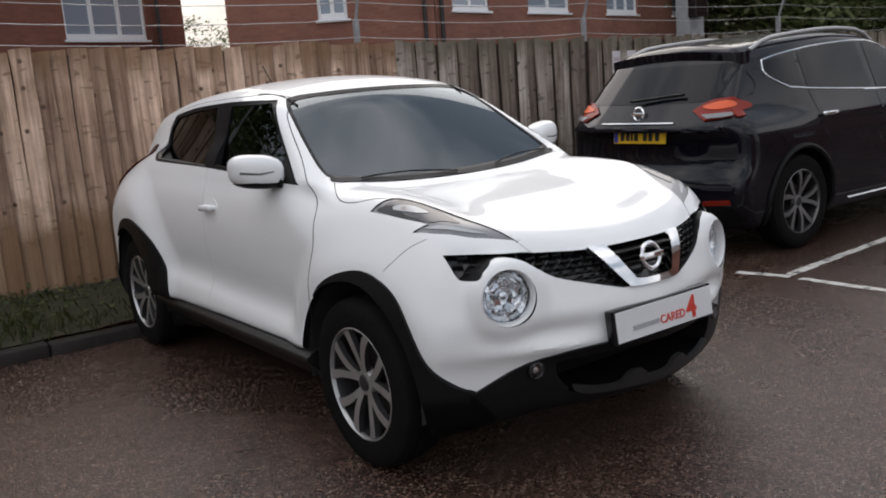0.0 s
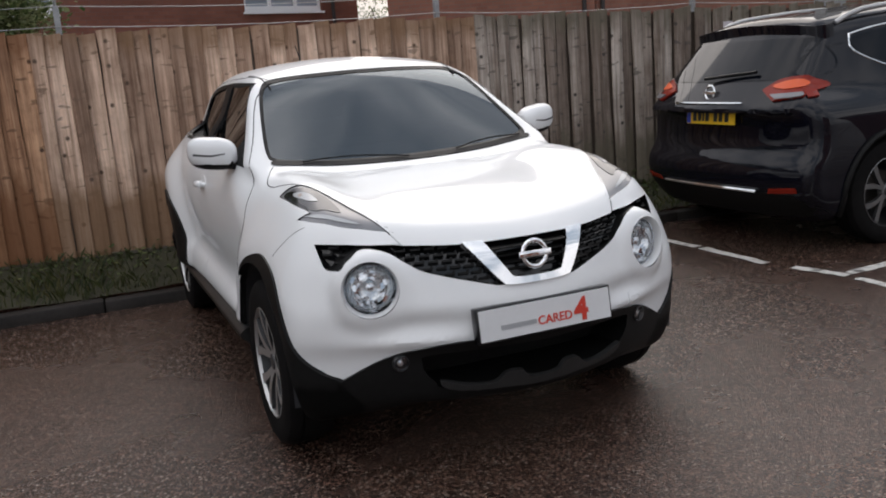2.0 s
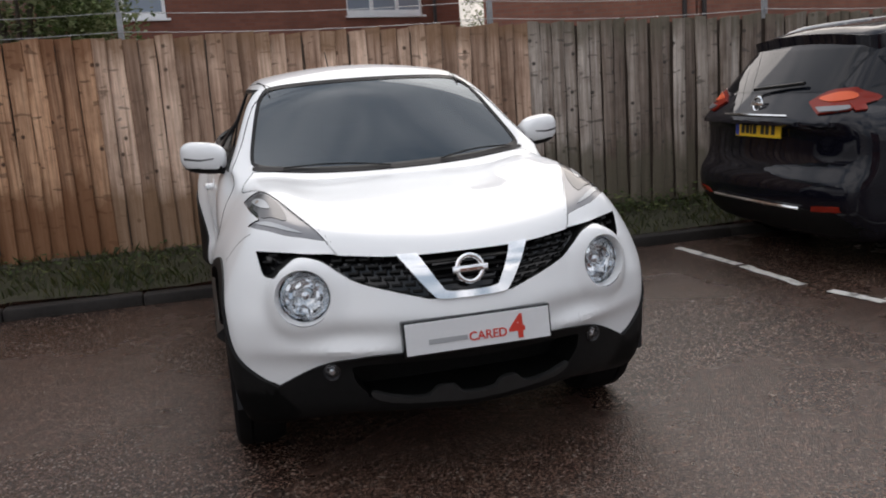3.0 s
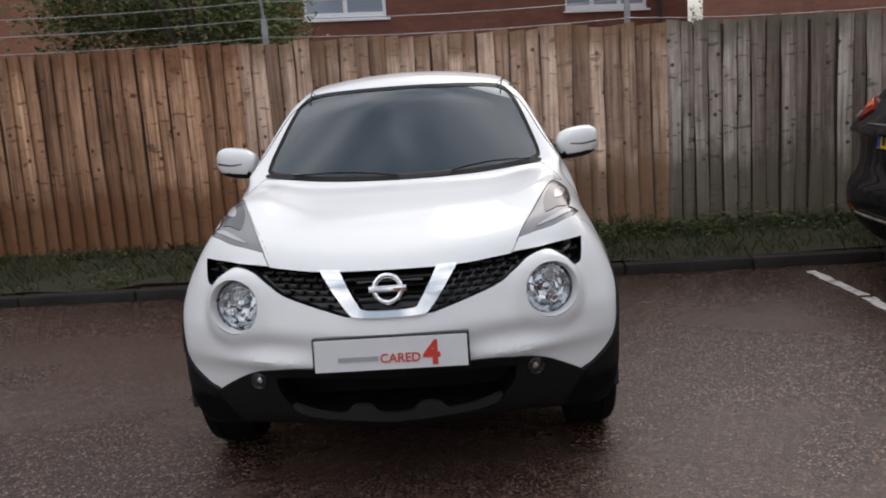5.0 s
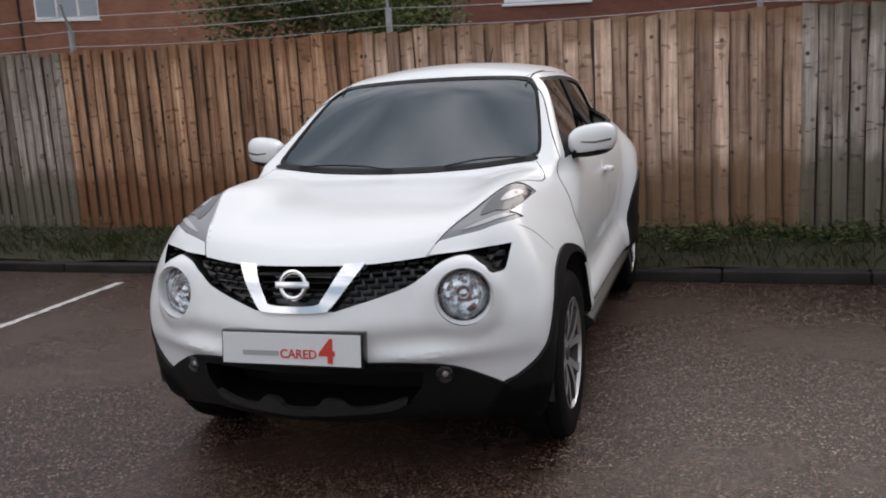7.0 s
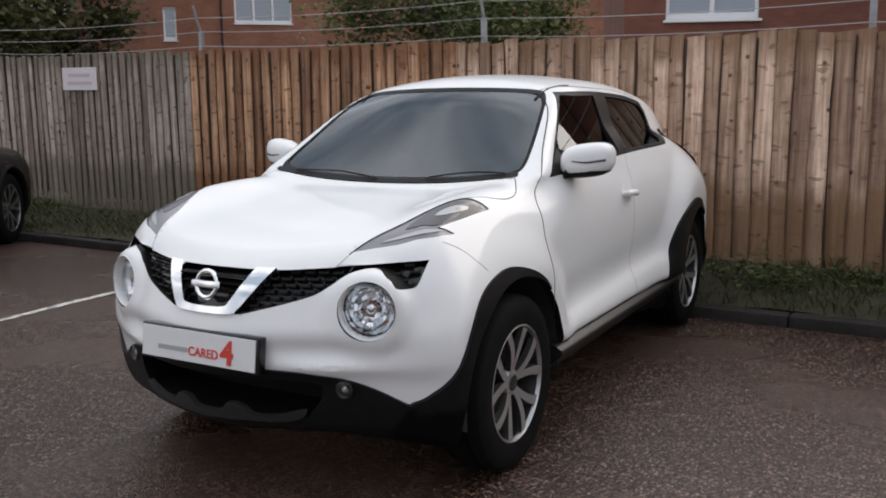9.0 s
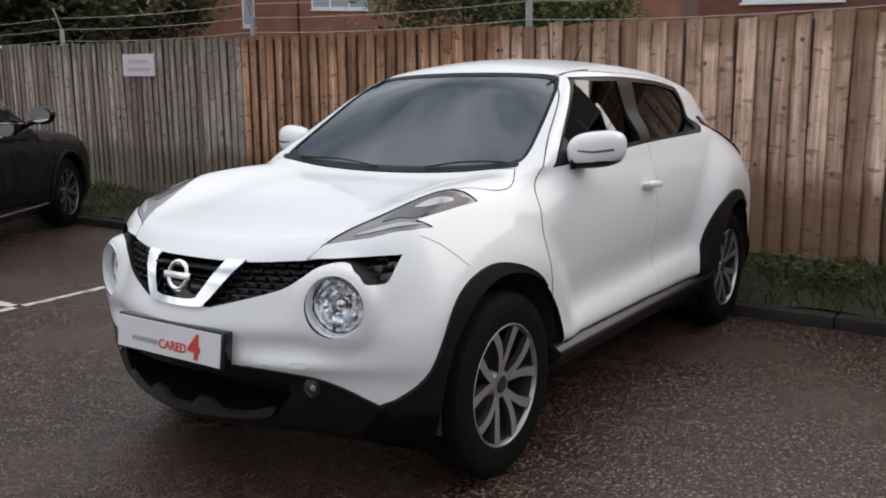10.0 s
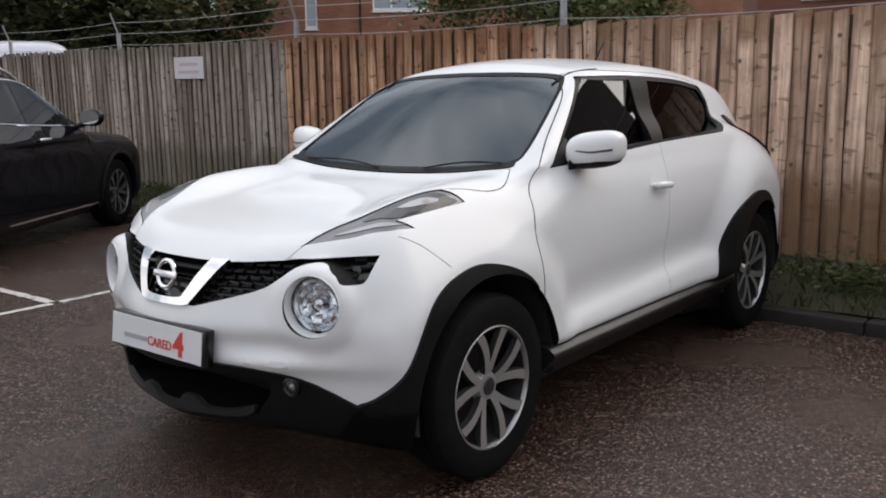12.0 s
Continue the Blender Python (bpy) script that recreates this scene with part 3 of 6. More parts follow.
def verge_z(x, y):
    t = (y - kerb_y(x) - 0.11) / (fence_y(x) + 0.6 - kerb_y(x) - 0.11)
    return 0.085 + 0.1 * min(1, max(0, t) * 1.6) + 0.03 * noise.noise((x * 1.7, y * 2.3, 0))


def grass_patch():
    bm = bmesh.new()
    rng = random.Random(11)
    for _ in range(12000):
        x = rng.uniform(-9, 5) if rng.random() < 0.85 else rng.uniform(-16, 14)
        y = rng.uniform(kerb_y(x) + 0.1, fence_y(x) - 0.02)
        den = noise.noise((x * 0.9, y * 1.6, 7))
        if rng.random() > 0.62 + den * 0.8:
            continue
        h = rng.uniform(0.02, 0.075) * (1.3 + den)
        a = rng.uniform(0, 6.28)
        w = rng.uniform(0.003, 0.007)
        lean = Vector((math.cos(a), math.sin(a), 0)) * h * rng.uniform(0.2, 0.9)
        p = Vector((x, y, verge_z(x, y) - 0.01))
        s = Vector((-math.sin(a), math.cos(a), 0)) * w
        v = [bm.verts.new(p - s), bm.verts.new(p + s), bm.verts.new(p + lean * 0.4 + s * 0.7 + Vector((0, 0, h * 0.65))), bm.verts.new(p + lean + Vector((0, 0, h)))]
        bm.faces.new((v[0], v[1], v[2]))
        bm.faces.new((v[0], v[2], v[3]))
    return bm


tagged(part("grass", grass_patch(), M["grass"]), "short rough green grass on the verge", "grass", kind="stuff")


def leaf(bm, p, size, rng, up=0.5):
    a, e = rng.uniform(0, 6.28), rng.uniform(-0.3, 1.0)
    d = Vector((math.cos(a) * math.cos(e), math.sin(a) * math.cos(e), math.sin(e) * up))
    s = d.cross(Vector((rng.uniform(-0.4, 0.4), rng.uniform(-0.4, 0.4), 1))).normalized() * size * 0.34
    t = d * size
    mid = Vector((0, 0, -size * 0.06))
    v = [bm.verts.new(p), bm.verts.new(p + t * 0.5 + s + mid), bm.verts.new(p + t), bm.verts.new(p + t * 0.5 - s + mid)]
    bm.faces.new((v[0], v[1], v[2]))
    bm.faces.new((v[0], v[2], v[3]))


def weeds(name, label, spots, seed, size):
    bm = bmesh.new()
    rng = random.Random(seed)
    for cx, off, rx, ry, h, count in spots:
        for _ in range(count):
            x = cx + rng.gauss(0, rx)
            y = min(fence_y(x) - 0.02, max(kerb_y(x) + 0.14, fence_y(cx) - off + rng.gauss(0, ry)))
            z = verge_z(x, y) + abs(rng.gauss(0, h)) * 0.8
            leaf(bm, Vector((x, y, z)), size * rng.uniform(0.6, 1.5), rng)
    return tagged(part(name, bm, M["weed"]), label, "weeds", kind="stuff")


weeds("low_weeds", "leafy green weeds and ivy creeping along the fence foot",
      [(1.15, 0.45, 0.16, 0.12, 0.12, 330), (1.7, 0.25, 0.25, 0.15, 0.06, 220), (2.2, 0.25, 0.3, 0.12, 0.1, 380), (2.9, 0.2, 0.35, 0.12, 0.09, 300),
       (3.8, 0.25, 0.4, 0.15, 0.08, 200), (0.5, 0.3, 0.3, 0.15, 0.05, 160), (-2.0, 0.2, 0.5, 0.15, 0.04, 140), (-2.55, 0.9, 0.1, 0.1, 0.07, 90),
       (-3.2, 0.2, 0.5, 0.15, 0.05, 160), (-5.2, 0.3, 0.5, 0.2, 0.06, 200), (-1.2, 0.3, 0.4, 0.2, 0.05, 160), (-7.5, 0.3, 0.8, 0.2, 0.08, 260)], 21, 0.045)


# ---- fence ----
def board_mesh(name, material, seed, w, h):
    """One upright board: slightly warped, edges chamfered, foot at the origin."""
    rng = random.Random(seed)
    bm = bmesh.new()
    n = 7
    bow, twist, cup = rng.uniform(-0.01, 0.01), rng.uniform(-0.03, 0.03), rng.uniform(0.0, 0.009)
    rings = []
    for i in range(n + 1):
        t = i / n
        dx = bow * math.sin(math.pi * t) + rng.uniform(-0.0015, 0.0015)
        dy = twist * (t - 0.5) * 0.4
        hw = w / 2 + rng.uniform(-0.006, 0.004)
        z = h * t
        ring = [(-hw + dx, 0.009 + dy, z), (hw + dx, 0.009 + dy, z), (hw + dx, -0.004 + dy, z), (hw - 0.006 + dx, -0.009 + dy, z), (dx, -0.010 - cup + dy, z), (-hw + 0.006 + dx, -0.009 + dy, z), (-hw + dx, -0.004 + dy, z)]
        if i == n:
            tip = rng.uniform(-0.007, 0.007)
            ring = [(a, b, c + tip * (a / hw)) for a, b, c in ring]
        rings.append([bm.verts.new(p) for p in ring])
    for p, q in zip(rings, rings[1:]):
        for i in range(7):
            bm.faces.new((p[i], p[(i + 1) % 7], q[(i + 1) % 7], q[i]))
    bm.faces.new(rings[0][::-1])
    bm.faces.new(rings[-1])
    bmesh.ops.recalc_face_normals(bm, faces=bm.faces[:])
    return mesh_of(name, bm, material)


def fence_section(name, label, x0, x1, pitch, width, material, seed, deep, turn=0.0, foot=0.2, top_off=0.0):
    ob = empty_thing(name, Matrix(), label, "fence", "fence sections", "structure")
    rng = random.Random(seed)
    kinds = [board_mesh("board", material, seed * 50 + i, width, 1.0) for i in range(14)]
    x, i = x0 + pitch / 2, 0
    yaw = math.degrees(math.atan(-0.045))
    while x < x1:
        zt = top_z(x) + top_off + rng.uniform(-0.02, 0.016)
        zb = foot + rng.uniform(-0.012, 0.01)
        b = new("board", kinds[rng.randrange(len(kinds))])
        b.parent = ob
        proud = (0.0 if i % 2 else deep) + rng.uniform(-0.003, 0.003)
        b.matrix_local = pose(x + rng.uniform(-0.002, 0.002), fence_y(x) - proud, zb, rng.uniform(-0.3, 0.3), rng.uniform(-0.6, 0.6), yaw + turn + rng.uniform(-3.5, 3.5)) @ Matrix.Diagonal((1, 1, zt - zb, 1))
        x += pitch * rng.uniform(0.98, 1.02)
        i += 1
    lean = Matrix(((1, 0, 0, 0), (-0.045, 1, 0, fence_y(0)), (-0.018, 0, 1, 0), (0, 0, 0, 1)))
    for z in (0.42, 1.0, 1.58):
        part("rail", boxed((x0, 0.018, z - 0.038), (x1, 0.07, z + 0.038), 0.0, lean), M["rail"], ob)
    # dark sheet added behind the boards; its colour gives the joints their shade
    part("joint_shade", boxed((x0, 0.011, 0.22), (x1, 0.017, 1.83), 0.0, lean), M["rail"], ob, "added dark sheet standing in for shade in the joints")
    level = Matrix(((1, 0, 0, 0), (-0.045, 1, 0, fence_y(0)), (0, 0, 1, foot - 0.012), (0, 0, 0, 1)))
    part("gravel_board", boxed((x0, -0.012, -0.13), (x1, 0.02, 0.015), 0.004, level), M["gravel_board"], ob)
    return ob


fence_section("brown_fence", "orange-brown vertical board timber fence with dark stains and damp foot", -4.93, -1.65, 0.128, 0.142, M["orange_board"], 3, 0.0, -15.0)
fence_section("tan_fence", "pinkish-tan vertical board timber fence with stained tops", -1.63, 1.95, 0.128, 0.142, M["brown_board"], 5, 0.0, -15.0)
fence_section("grey_fence", "weathered grey vertical board timber fence beside the brown one", -15.5, -4.95, 0.115, 0.127, M["grey_board"], 4, 0.0, -13.0)
fence_section("slatted_grey_fence", "weathered grey timber fence with dark gaps between boards", 1.93, 13.5, 0.112, 0.106, M["grey_board"], 6, 0.03)

# barbed-wire posts and strands behind the fence
POSTS = (-15.6, -12.1, -8.62, -4.82, -1.37, 1.65, 4.26, 7.4, 10.6, 13.4)


def wire_post(x):
    ob = empty_thing("wire_post", pose(x, fence_y(x) + 0.1, 0), "grey galvanised post with a cranked arm carrying fence wires", "post", "wire posts")
    z = top_z(x)
    bm = bmesh.new()
    box(bm, (-0.022, -0.022, 0), (0.022, 0.022, z + 0.2), 0.004)
    part("upright", bm, M["post"], ob)
    bm = bmesh.new()
    rod(bm, (0, 0, z + 0.18), (0.0, -0.1, z + 0.46), 0.014, 6)
    part("arm", bm, M["post"], ob)
    return ob


for px in POSTS:
    wire_post(px)
for k, (dz, dy) in enumerate(((0.05, 0.07), (0.2, 0.09), (0.34, 0.05))):
    line = []
    for a, b in zip(POSTS, POSTS[1:]):
        for i in range(6):
            t = i / 6
            xx = a + (b - a) * t
            line.append((xx, fence_y(xx) + dy, top_z(xx) + dz - 0.035 * 4 * t * (1 - t)))
    tagged(part("fence_wire", tube(bmesh.new(), line, 0.0035, 5), M["wire"]), "thin sagging galvanised wire strung above the fence", "wire", "fence wires")


# ---- buildings ----
def window_unit(name, w, h, lights, parent, m):
    """A white casement window with its sill, glass panes and mullions; origin at the middle of the sill, facing -y."""
    ob = part(name, boxed((-w / 2, -0.02, 0), (w / 2, 0.0, 0.06), 0.008), M["upvc"], parent)
    ob.matrix_local = m
    frame_bm = bmesh.new()
    for lo, hi in (((-w / 2, -0.005, 0.06), (-w / 2 + 0.07, 0.07, h)), ((w / 2 - 0.07, -0.005, 0.06), (w / 2, 0.07, h)),
                   ((-w / 2 + 0.07, -0.005, 0.06), (w / 2 - 0.07, 0.07, 0.13)), ((-w / 2 + 0.07, -0.005, h - 0.07), (w / 2 - 0.07, 0.07, h))):
        box(frame_bm, lo, hi, 0.006)
    for i in range(1, lights):
        c = -w / 2 + w * i / lights
        box(frame_bm, (c - 0.045, -0.007, 0.13), (c + 0.045, 0.065, h - 0.07), 0.006)
    part("window_frame", frame_bm, M["upvc"], ob)
    part("window_sill", boxed((-w / 2 - 0.05, -0.11, -0.05), (w / 2 + 0.05, 0.02, 0.0), 0.01), M["upvc"], ob)
    for i in range(lights):
        a, b = -w / 2 + w * i / lights + 0.05, -w / 2 + w * (i + 1) / lights - 0.05
        part("pane", boxed((a, 0.03, 0.13), (b, 0.04, h - 0.07)), M["house_glass"], ob)
    return ob


def house(name, label, p0, p1, depth, z_eave, windows, pipes, material, gable=2.2):
    """A brick house whose front runs from p0 to p1 on plan: wall with window recesses, roof, drainpipes."""
    d = Vector((p1[0] - p0[0], p1[1] - p0[1], 0))
    ln = d.length
    yaw = math.degrees(math.atan2(d.y, d.x))
    ob = empty_thing(name, pose(p0[0], p0[1], 0, 0, 0, yaw), label, "house")
    me = bpy.data.meshes.new("wall")
    bm = boxed((0, 0, -0.2), (ln, depth, z_eave))
    bm.to_mesh(me)
    bm.free()
    for x, z, w, h, lights in windows:
        me = solid_op(me, boxed((x - w / 2, -0.3, z), (x + w / 2, 0.14, z + h)), "DIFFERENCE")
    me.materials.clear()
    me.materials.append(material)
    part("wall", me, material, ob)
    for x, z, w, h, lights in windows:
        window_unit("window", w, h, lights, ob, pose(x, 0.055, z))
        part("curtain", boxed((x - w / 2 + 0.02, 0.11, z + 0.05), (x - w / 2 + w * 0.3, 0.125, z + h - 0.03)), M["net"], ob, "pale curtain inside the window")
    bm = bmesh.new()
    e = 0.35
    pts = [(-e, -e, z_eave - 0.05), (ln + e, -e, z_eave - 0.05), (ln + e, depth + e, z_eave - 0.05), (-e, depth + e, z_eave - 0.05), (-e, depth / 2, z_eave + gable), (ln + e, depth / 2, z_eave + gable)]
    v = [bm.verts.new(p) for p in pts]
    for f in ((0, 1, 5, 4), (2, 3, 4, 5), (0, 4, 3), (1, 2, 5), (0, 3, 2, 1)):
        bm.faces.new([v[i] for i in f])
    part("roof", bm, M["tile_roof"], ob)
    for x in pipes:
        bm = bmesh.new()
        rod(bm, (x, -0.07, 0), (x, -0.07, z_eave), 0.045, 10)
        part("drainpipe", bm, M["pipe"], ob)
    return ob


def along(p0, p1, q):
    d = Vector((p1[0] - p0[0], p1[1] - p0[1]))
    return (Vector((q[0] - p0[0], q[1] - p0[1])).dot(d)) / d.length


A0, A1 = (-3.7, 14.56), (5.66, 18.58)
# eave height is added out of view to darken reflections in the car's side glass
house("brick_house", "two-storey red-brick house with white casement windows", A0, A1, 7, 7.5,
      [(along(A0, A1, (-2.15, 15.25)), 2.96, 1.78, 1.25, 2), (along(A0, A1, (3.6, 17.7)), 2.96, 2.2, 1.25, 3)], [9.35], M["brick"])
B0, B1, B2 = (4.9, 14.2), (8.6, 12.3), (20.7, 15.4)
house("brick_house", "red-brick house wing with a small white window and drainpipe", B0, B1, 2.5, 5.6,
      [(along(B0, B1, (6.76, 13.24)), 2.89, 0.6, 1.25, 2)], [3.95], M["brick_warm"])
house("brick_house", "long red-brick house with a row of white windows", (8.65, 12.3), B2, 2.5, 5.6,
      [(1.2, 2.95, 1.32, 1.2, 2), (along(B1, B2, (12.76, 13.37)), 2.95, 1.85, 1.2, 2), (along(B1, B2, (16.3, 14.3)), 2.95, 1.75, 1.2, 3), (along(B1, B2, (19.8, 15.2)), 2.95, 1.1, 1.2, 2)], [0.1], M["brick_warm"])
C0, C1 = (-28.0, 20.4), (-10.0, 38.4)
house("orange_brick_house", "far orange-brick house with white casement windows", C0, C1, 9, 7.6,
      [(along(C0, C1, (-22.7, 25.7)), 4.7, 2.3, 1.5, 3), (along(C0, C1, (-25.3, 23.1)), 4.0, 0.5, 1.3, 1)], [along(C0, C1, (-23.6, 24.8)) - 0.4], M["brick_orange"])
# houses behind the camera, seen only in reflections
house("brick_house", "red-brick house across the car park", (14, -22), (1, -24), 8, 5.0, [(3, 0.9, 1.6, 1.3, 2), (9, 0.9, 1.6, 1.3, 2)], [6.5], M["brick"], 3.0)
house("brick_house", "red-brick house across the car park", (24, -6), (20, -16), 8, 5.0, [(5, 0.9, 1.6, 1.3, 2)], [6.5], M["brick"], 3.0)


# ---- trees ----
def tree(name, label, loc, height, crown_z, rx, rz, leaves, size, seed, material):
    ob = empty_thing(name, pose(*loc), label, "tree")
    rng = random.Random(seed)
    bm = bmesh.new()
    rod(bm, (0, 0, 0), (0.05, 0.02, height * 0.55), 0.11, 9, 0.06)
    limbs = []
    for i in range(9):
        a = rng.uniform(0, 6.28)
        z0 = height * rng.uniform(0.25, 0.55)
        tip = Vector((math.cos(a) * rx * rng.uniform(0.4, 0.85), math.sin(a) * rx * rng.uniform(0.4, 0.85), crown_z + rz * rng.uniform(-0.5, 0.8)))
        rod(bm, (0.02, 0, z0), tip, 0.045, 6, 0.012)
        limbs.append(tip)
    part("trunk", bm, M["bark"], ob, smooth_angle=50)
    bm = bmesh.new()
    clumps = []
    for i in range(26):
        while True:
            p = Vector((rng.uniform(-1, 1), rng.uniform(-1, 1), rng.uniform(-1, 1)))
            if 0.35 < p.length < 1:
                break
        clumps.append((Vector((p.x * rx, p.y * rx, crown_z + p.z * rz)), rng.uniform(0.22, 0.42) * (rx + rz) / 2))
    for i in range(leaves):
        c, r = clumps[rng.randrange(len(clumps))]
        leaf(bm, c + Vector((rng.gauss(0, r * 0.55), rng.gauss(0, r * 0.55), rng.gauss(0, r * 0.45))), size * rng.uniform(0.6, 1.4), rng, 0.9)
    part("crown", bm, material, ob)
    return ob


tree("garden_tree", "small leafy green tree growing behind the fence", (-2.45, 5.7, 0), 3.2, 2.78, 1.4, 0.98, 34000, 0.062, 41, M["tree_leaf"])
# tallest crowns here are stretched up, unseen, to darken the asphalt's reflections
tree("dark_tree", "large dark leafy tree beyond the fence", (-24.0, 13.5, 0), 12, 7.0, 4.4, 5.6, 32000, 0.27, 42, M["dark_leaf"])
tree("dark_tree", "large dark leafy tree beyond the fence", (-29.5, 15.5, 0), 13, 8.0, 4.6, 6.0, 30000, 0.3, 43, M["dark_leaf"])
tree("dark_tree", "large dark leafy tree beyond the fence", (-20.0, 10.4, 0), 6, 3.0, 2.3, 2.2, 20000, 0.2, 47, M["dark_leaf"])
tree("dark_tree", "large dark leafy tree beyond the fence", (-27.0, 11.0, 0), 11, 6.0, 4.2, 5.2, 30000, 0.28, 48, M["dark_leaf"])
tree("dark_tree", "yellow-green leafy tree beyond the houses", (22.0, 12.5, 0), 8, 4.6, 3.0, 3.4, 24000, 0.24, 44, M["tree_leaf"])
tree("bare_tree", "small sparse tree in the gap between two houses", (7.9, 22.6, 0), 3.6, 2.6, 1.8, 1.2, 4200, 0.1, 49, M["tree_leaf"])
tree("dark_tree", "tall leafy tree beside the orange-brick house", (-21.5, 15.2, 0), 8, 4.4, 1.9, 3.2, 14000, 0.22, 53, M["dark_leaf"])
tree("pale_tree", "pale yellow-green tree beyond the houses", (21.5, 15.5, 0), 7, 4.4, 2.0, 2.4, 10000, 0.22, 45, M["tree_leaf"])
tree("dark_tree", "dark evergreen tree beyond the fence", (28.0, 12.0, 0), 8, 4.6, 4.0, 3.4, 24000, 0.28, 46, M["dark_leaf"])

def far_hedge(a, b, h, count, size, seed):
    bm = bmesh.new()
    rng = random.Random(seed)
    for _ in range(count):
        t = rng.random()
        z = h * rng.random() ** 0.8 * (0.75 + 0.25 * noise.noise((t * 9, seed, 0)))
        leaf(bm, Vector((a[0] + (b[0] - a[0]) * t + rng.gauss(0, 0.6), a[1] + (b[1] - a[1]) * t + rng.gauss(0, 0.6), z)), size * rng.uniform(0.6, 1.5), rng, 0.9)
    return tagged(part("far_hedge", bm, M["dark_leaf"]), "tall dark overgrown hedge in the distance", "hedge", kind="stuff")


far_hedge((21.5, 22.0), (48.0, 14.0), 9.0, 26000, 0.4, 51)
far_hedge((-34.0, 22.0), (-44.0, 6.0), 9.5, 22000, 0.42, 52)

# ---- signs and the lamp column ----
def fence_sign(x, z, w, h):
    ob = empty_thing("fence_sign", pose(x, fence_y(x) - 0.035, z, 0, 1.0, -2.6), "faded white rectangular sign screwed to the grey fence", "sign", "fence signs")
    part("panel", boxed((-w / 2, -0.004, -h / 2), (w / 2, 0.004, h / 2), 0.002), M["sign"], ob)
    for k, f in ((0.1, 0.62), (-0.12, 0.7)):
        part("faded_line", boxed((-w * f / 2, -0.0065, k * h * 1.6 - h * 0.07), (w * f / 2, -0.0045, k * h * 1.6 + h * 0.07)), M["sign_ink"], ob, "faded unreadable line of red writing")


fence_sign(-6.75, 1.71, 0.64, 0.26)
fence_sign(4.68, 1.52, 0.52, 0.24)
col = empty_thing("lamp_column", pose(6.3, 4.05, 0), "pale grey square lamp column with a dark box", "lamp column")
part("column", boxed((-0.13, -0.1, 0), (0.13, 0.1, 4.5), 0.012), M["post"], col)
part("control_box", boxed((-0.16, -0.22, 1.98), (0.05, -0.1, 2.5), 0.01), M["gloss_black"], col, "dark metal control box")

# ---- the white car ----
CAR_X = 0.013
crease_y = spline([0.3, 0.45, 0.62, 0.9, 1.2, 1.54, 1.9], [0.405, 0.445, 0.478, 0.492, 0.5, 0.52, 0.53])


def plateau(d, inner, outer):
    """1 within the inner radius, 0 beyond the outer, smooth between."""
    t = np.clip((outer - d) / (outer - inner), 0, 1)
    return t * t * (3 - 2 * t)


w_z = spline([0.15, 0.25, 0.36, 0.5, 0.7, 0.88, 0.98, 1.06, 1.15, 1.3], [0.74, 0.79, 0.812, 0.81, 0.812, 0.808, 0.79, 0.76, 0.725, 0.66])
w_y = spline([-0.9, -0.3, 0.2, 1.2, 2.5, 3.0, 3.35], [-0.055, -0.03, -0.012, 0.0, 0.0, -0.055, -0.13])
crown_y = spline([-0.78, -0.69, -0.6, -0.45, -0.2, 0.1, 0.36, 0.6, 0.9, 1.25, 2.1, 2.5, 2.9, 3.3], [0.80, 0.845, 0.882, 0.922, 0.965, 1.0, 1.035, 1.12, 1.195, 1.22, 1.22, 1.17, 1.08, 1.0])
hump_y = spline([-0.6, -0.4, -0.1, 0.15, 0.5], [0.0, 0.015, 0.05, 0.04, 0.0])
roll_y = spline([-0.8, 0.2, 0.5, 0.9, 2.0, 3.0], [4.2, 4.0, 2.2, 1.0, 0.8, 2.0])
nose_z = spline([0.12, 0.2, 0.3, 0.38, 0.46, 0.52, 0.62, 0.7, 0.78, 0.86, 1.0], [-0.6, -0.68, -0.735, -0.755, -0.765, -0.785, -0.785, -0.758, -0.728, -0.685, -0.6])
tail_z = spline([0.15, 0.3, 0.5, 0.7, 0.9, 1.05, 1.2], [3.1, 3.24, 3.3, 3.3, 3.25, 3.2, 3.05])
roof_y = spline([0.5, 0.93, 1.2, 1.5, 2.0, 2.5, 2.9, 3.2], [1.33, 1.468, 1.512, 1.527, 1.512, 1.462, 1.395, 1.31])
wg_y = spline([0.1, 0.6, 1.5, 2.3, 2.7, 3.1], [-0.01, 0.0, 0.0, -0.05, -0.1, -0.19])
green_y = spline([0.2, 0.55, 0.95, 3.0], [0.9, 0.93, 0.98, 0.98])
LAMP_C, LAMP_A = (0.545, -0.548, 0.708), Vector((0.3, -0.95, 0.05)).normalized()


def greenhouse(x, y, z, inset=0.0):
    ax = np.abs(x)
    side = (ax - (0.752 - 0.47 * (z - 1.02) - 0.95 * np.maximum(0, 1.075 - z) + wg_y(y))) * 0.9
    screen = -0.588 * (y - 0.26 * np.clip((z - 1.05) / 0.38, 0, 1) * ax**2 - 0.27) + 0.809 * (z - 0.97)
    roof = z - (roof_y(y) - 0.2 * ax**2)
    back = 0.762 * (y + 0.3 * ax**2 - 2.92) + 0.648 * (z - 1.4)
    f = smax(smax(side, screen, 0.035), smax(roof, back, 0.06), 0.07)
    return smax(f, green_y(y) - z, 0.04) + inset


def side_plane(x, y, z):
    return (np.abs(x) - (0.752 - 0.47 * (z - 1.02) + wg_y(y))) * 0.9


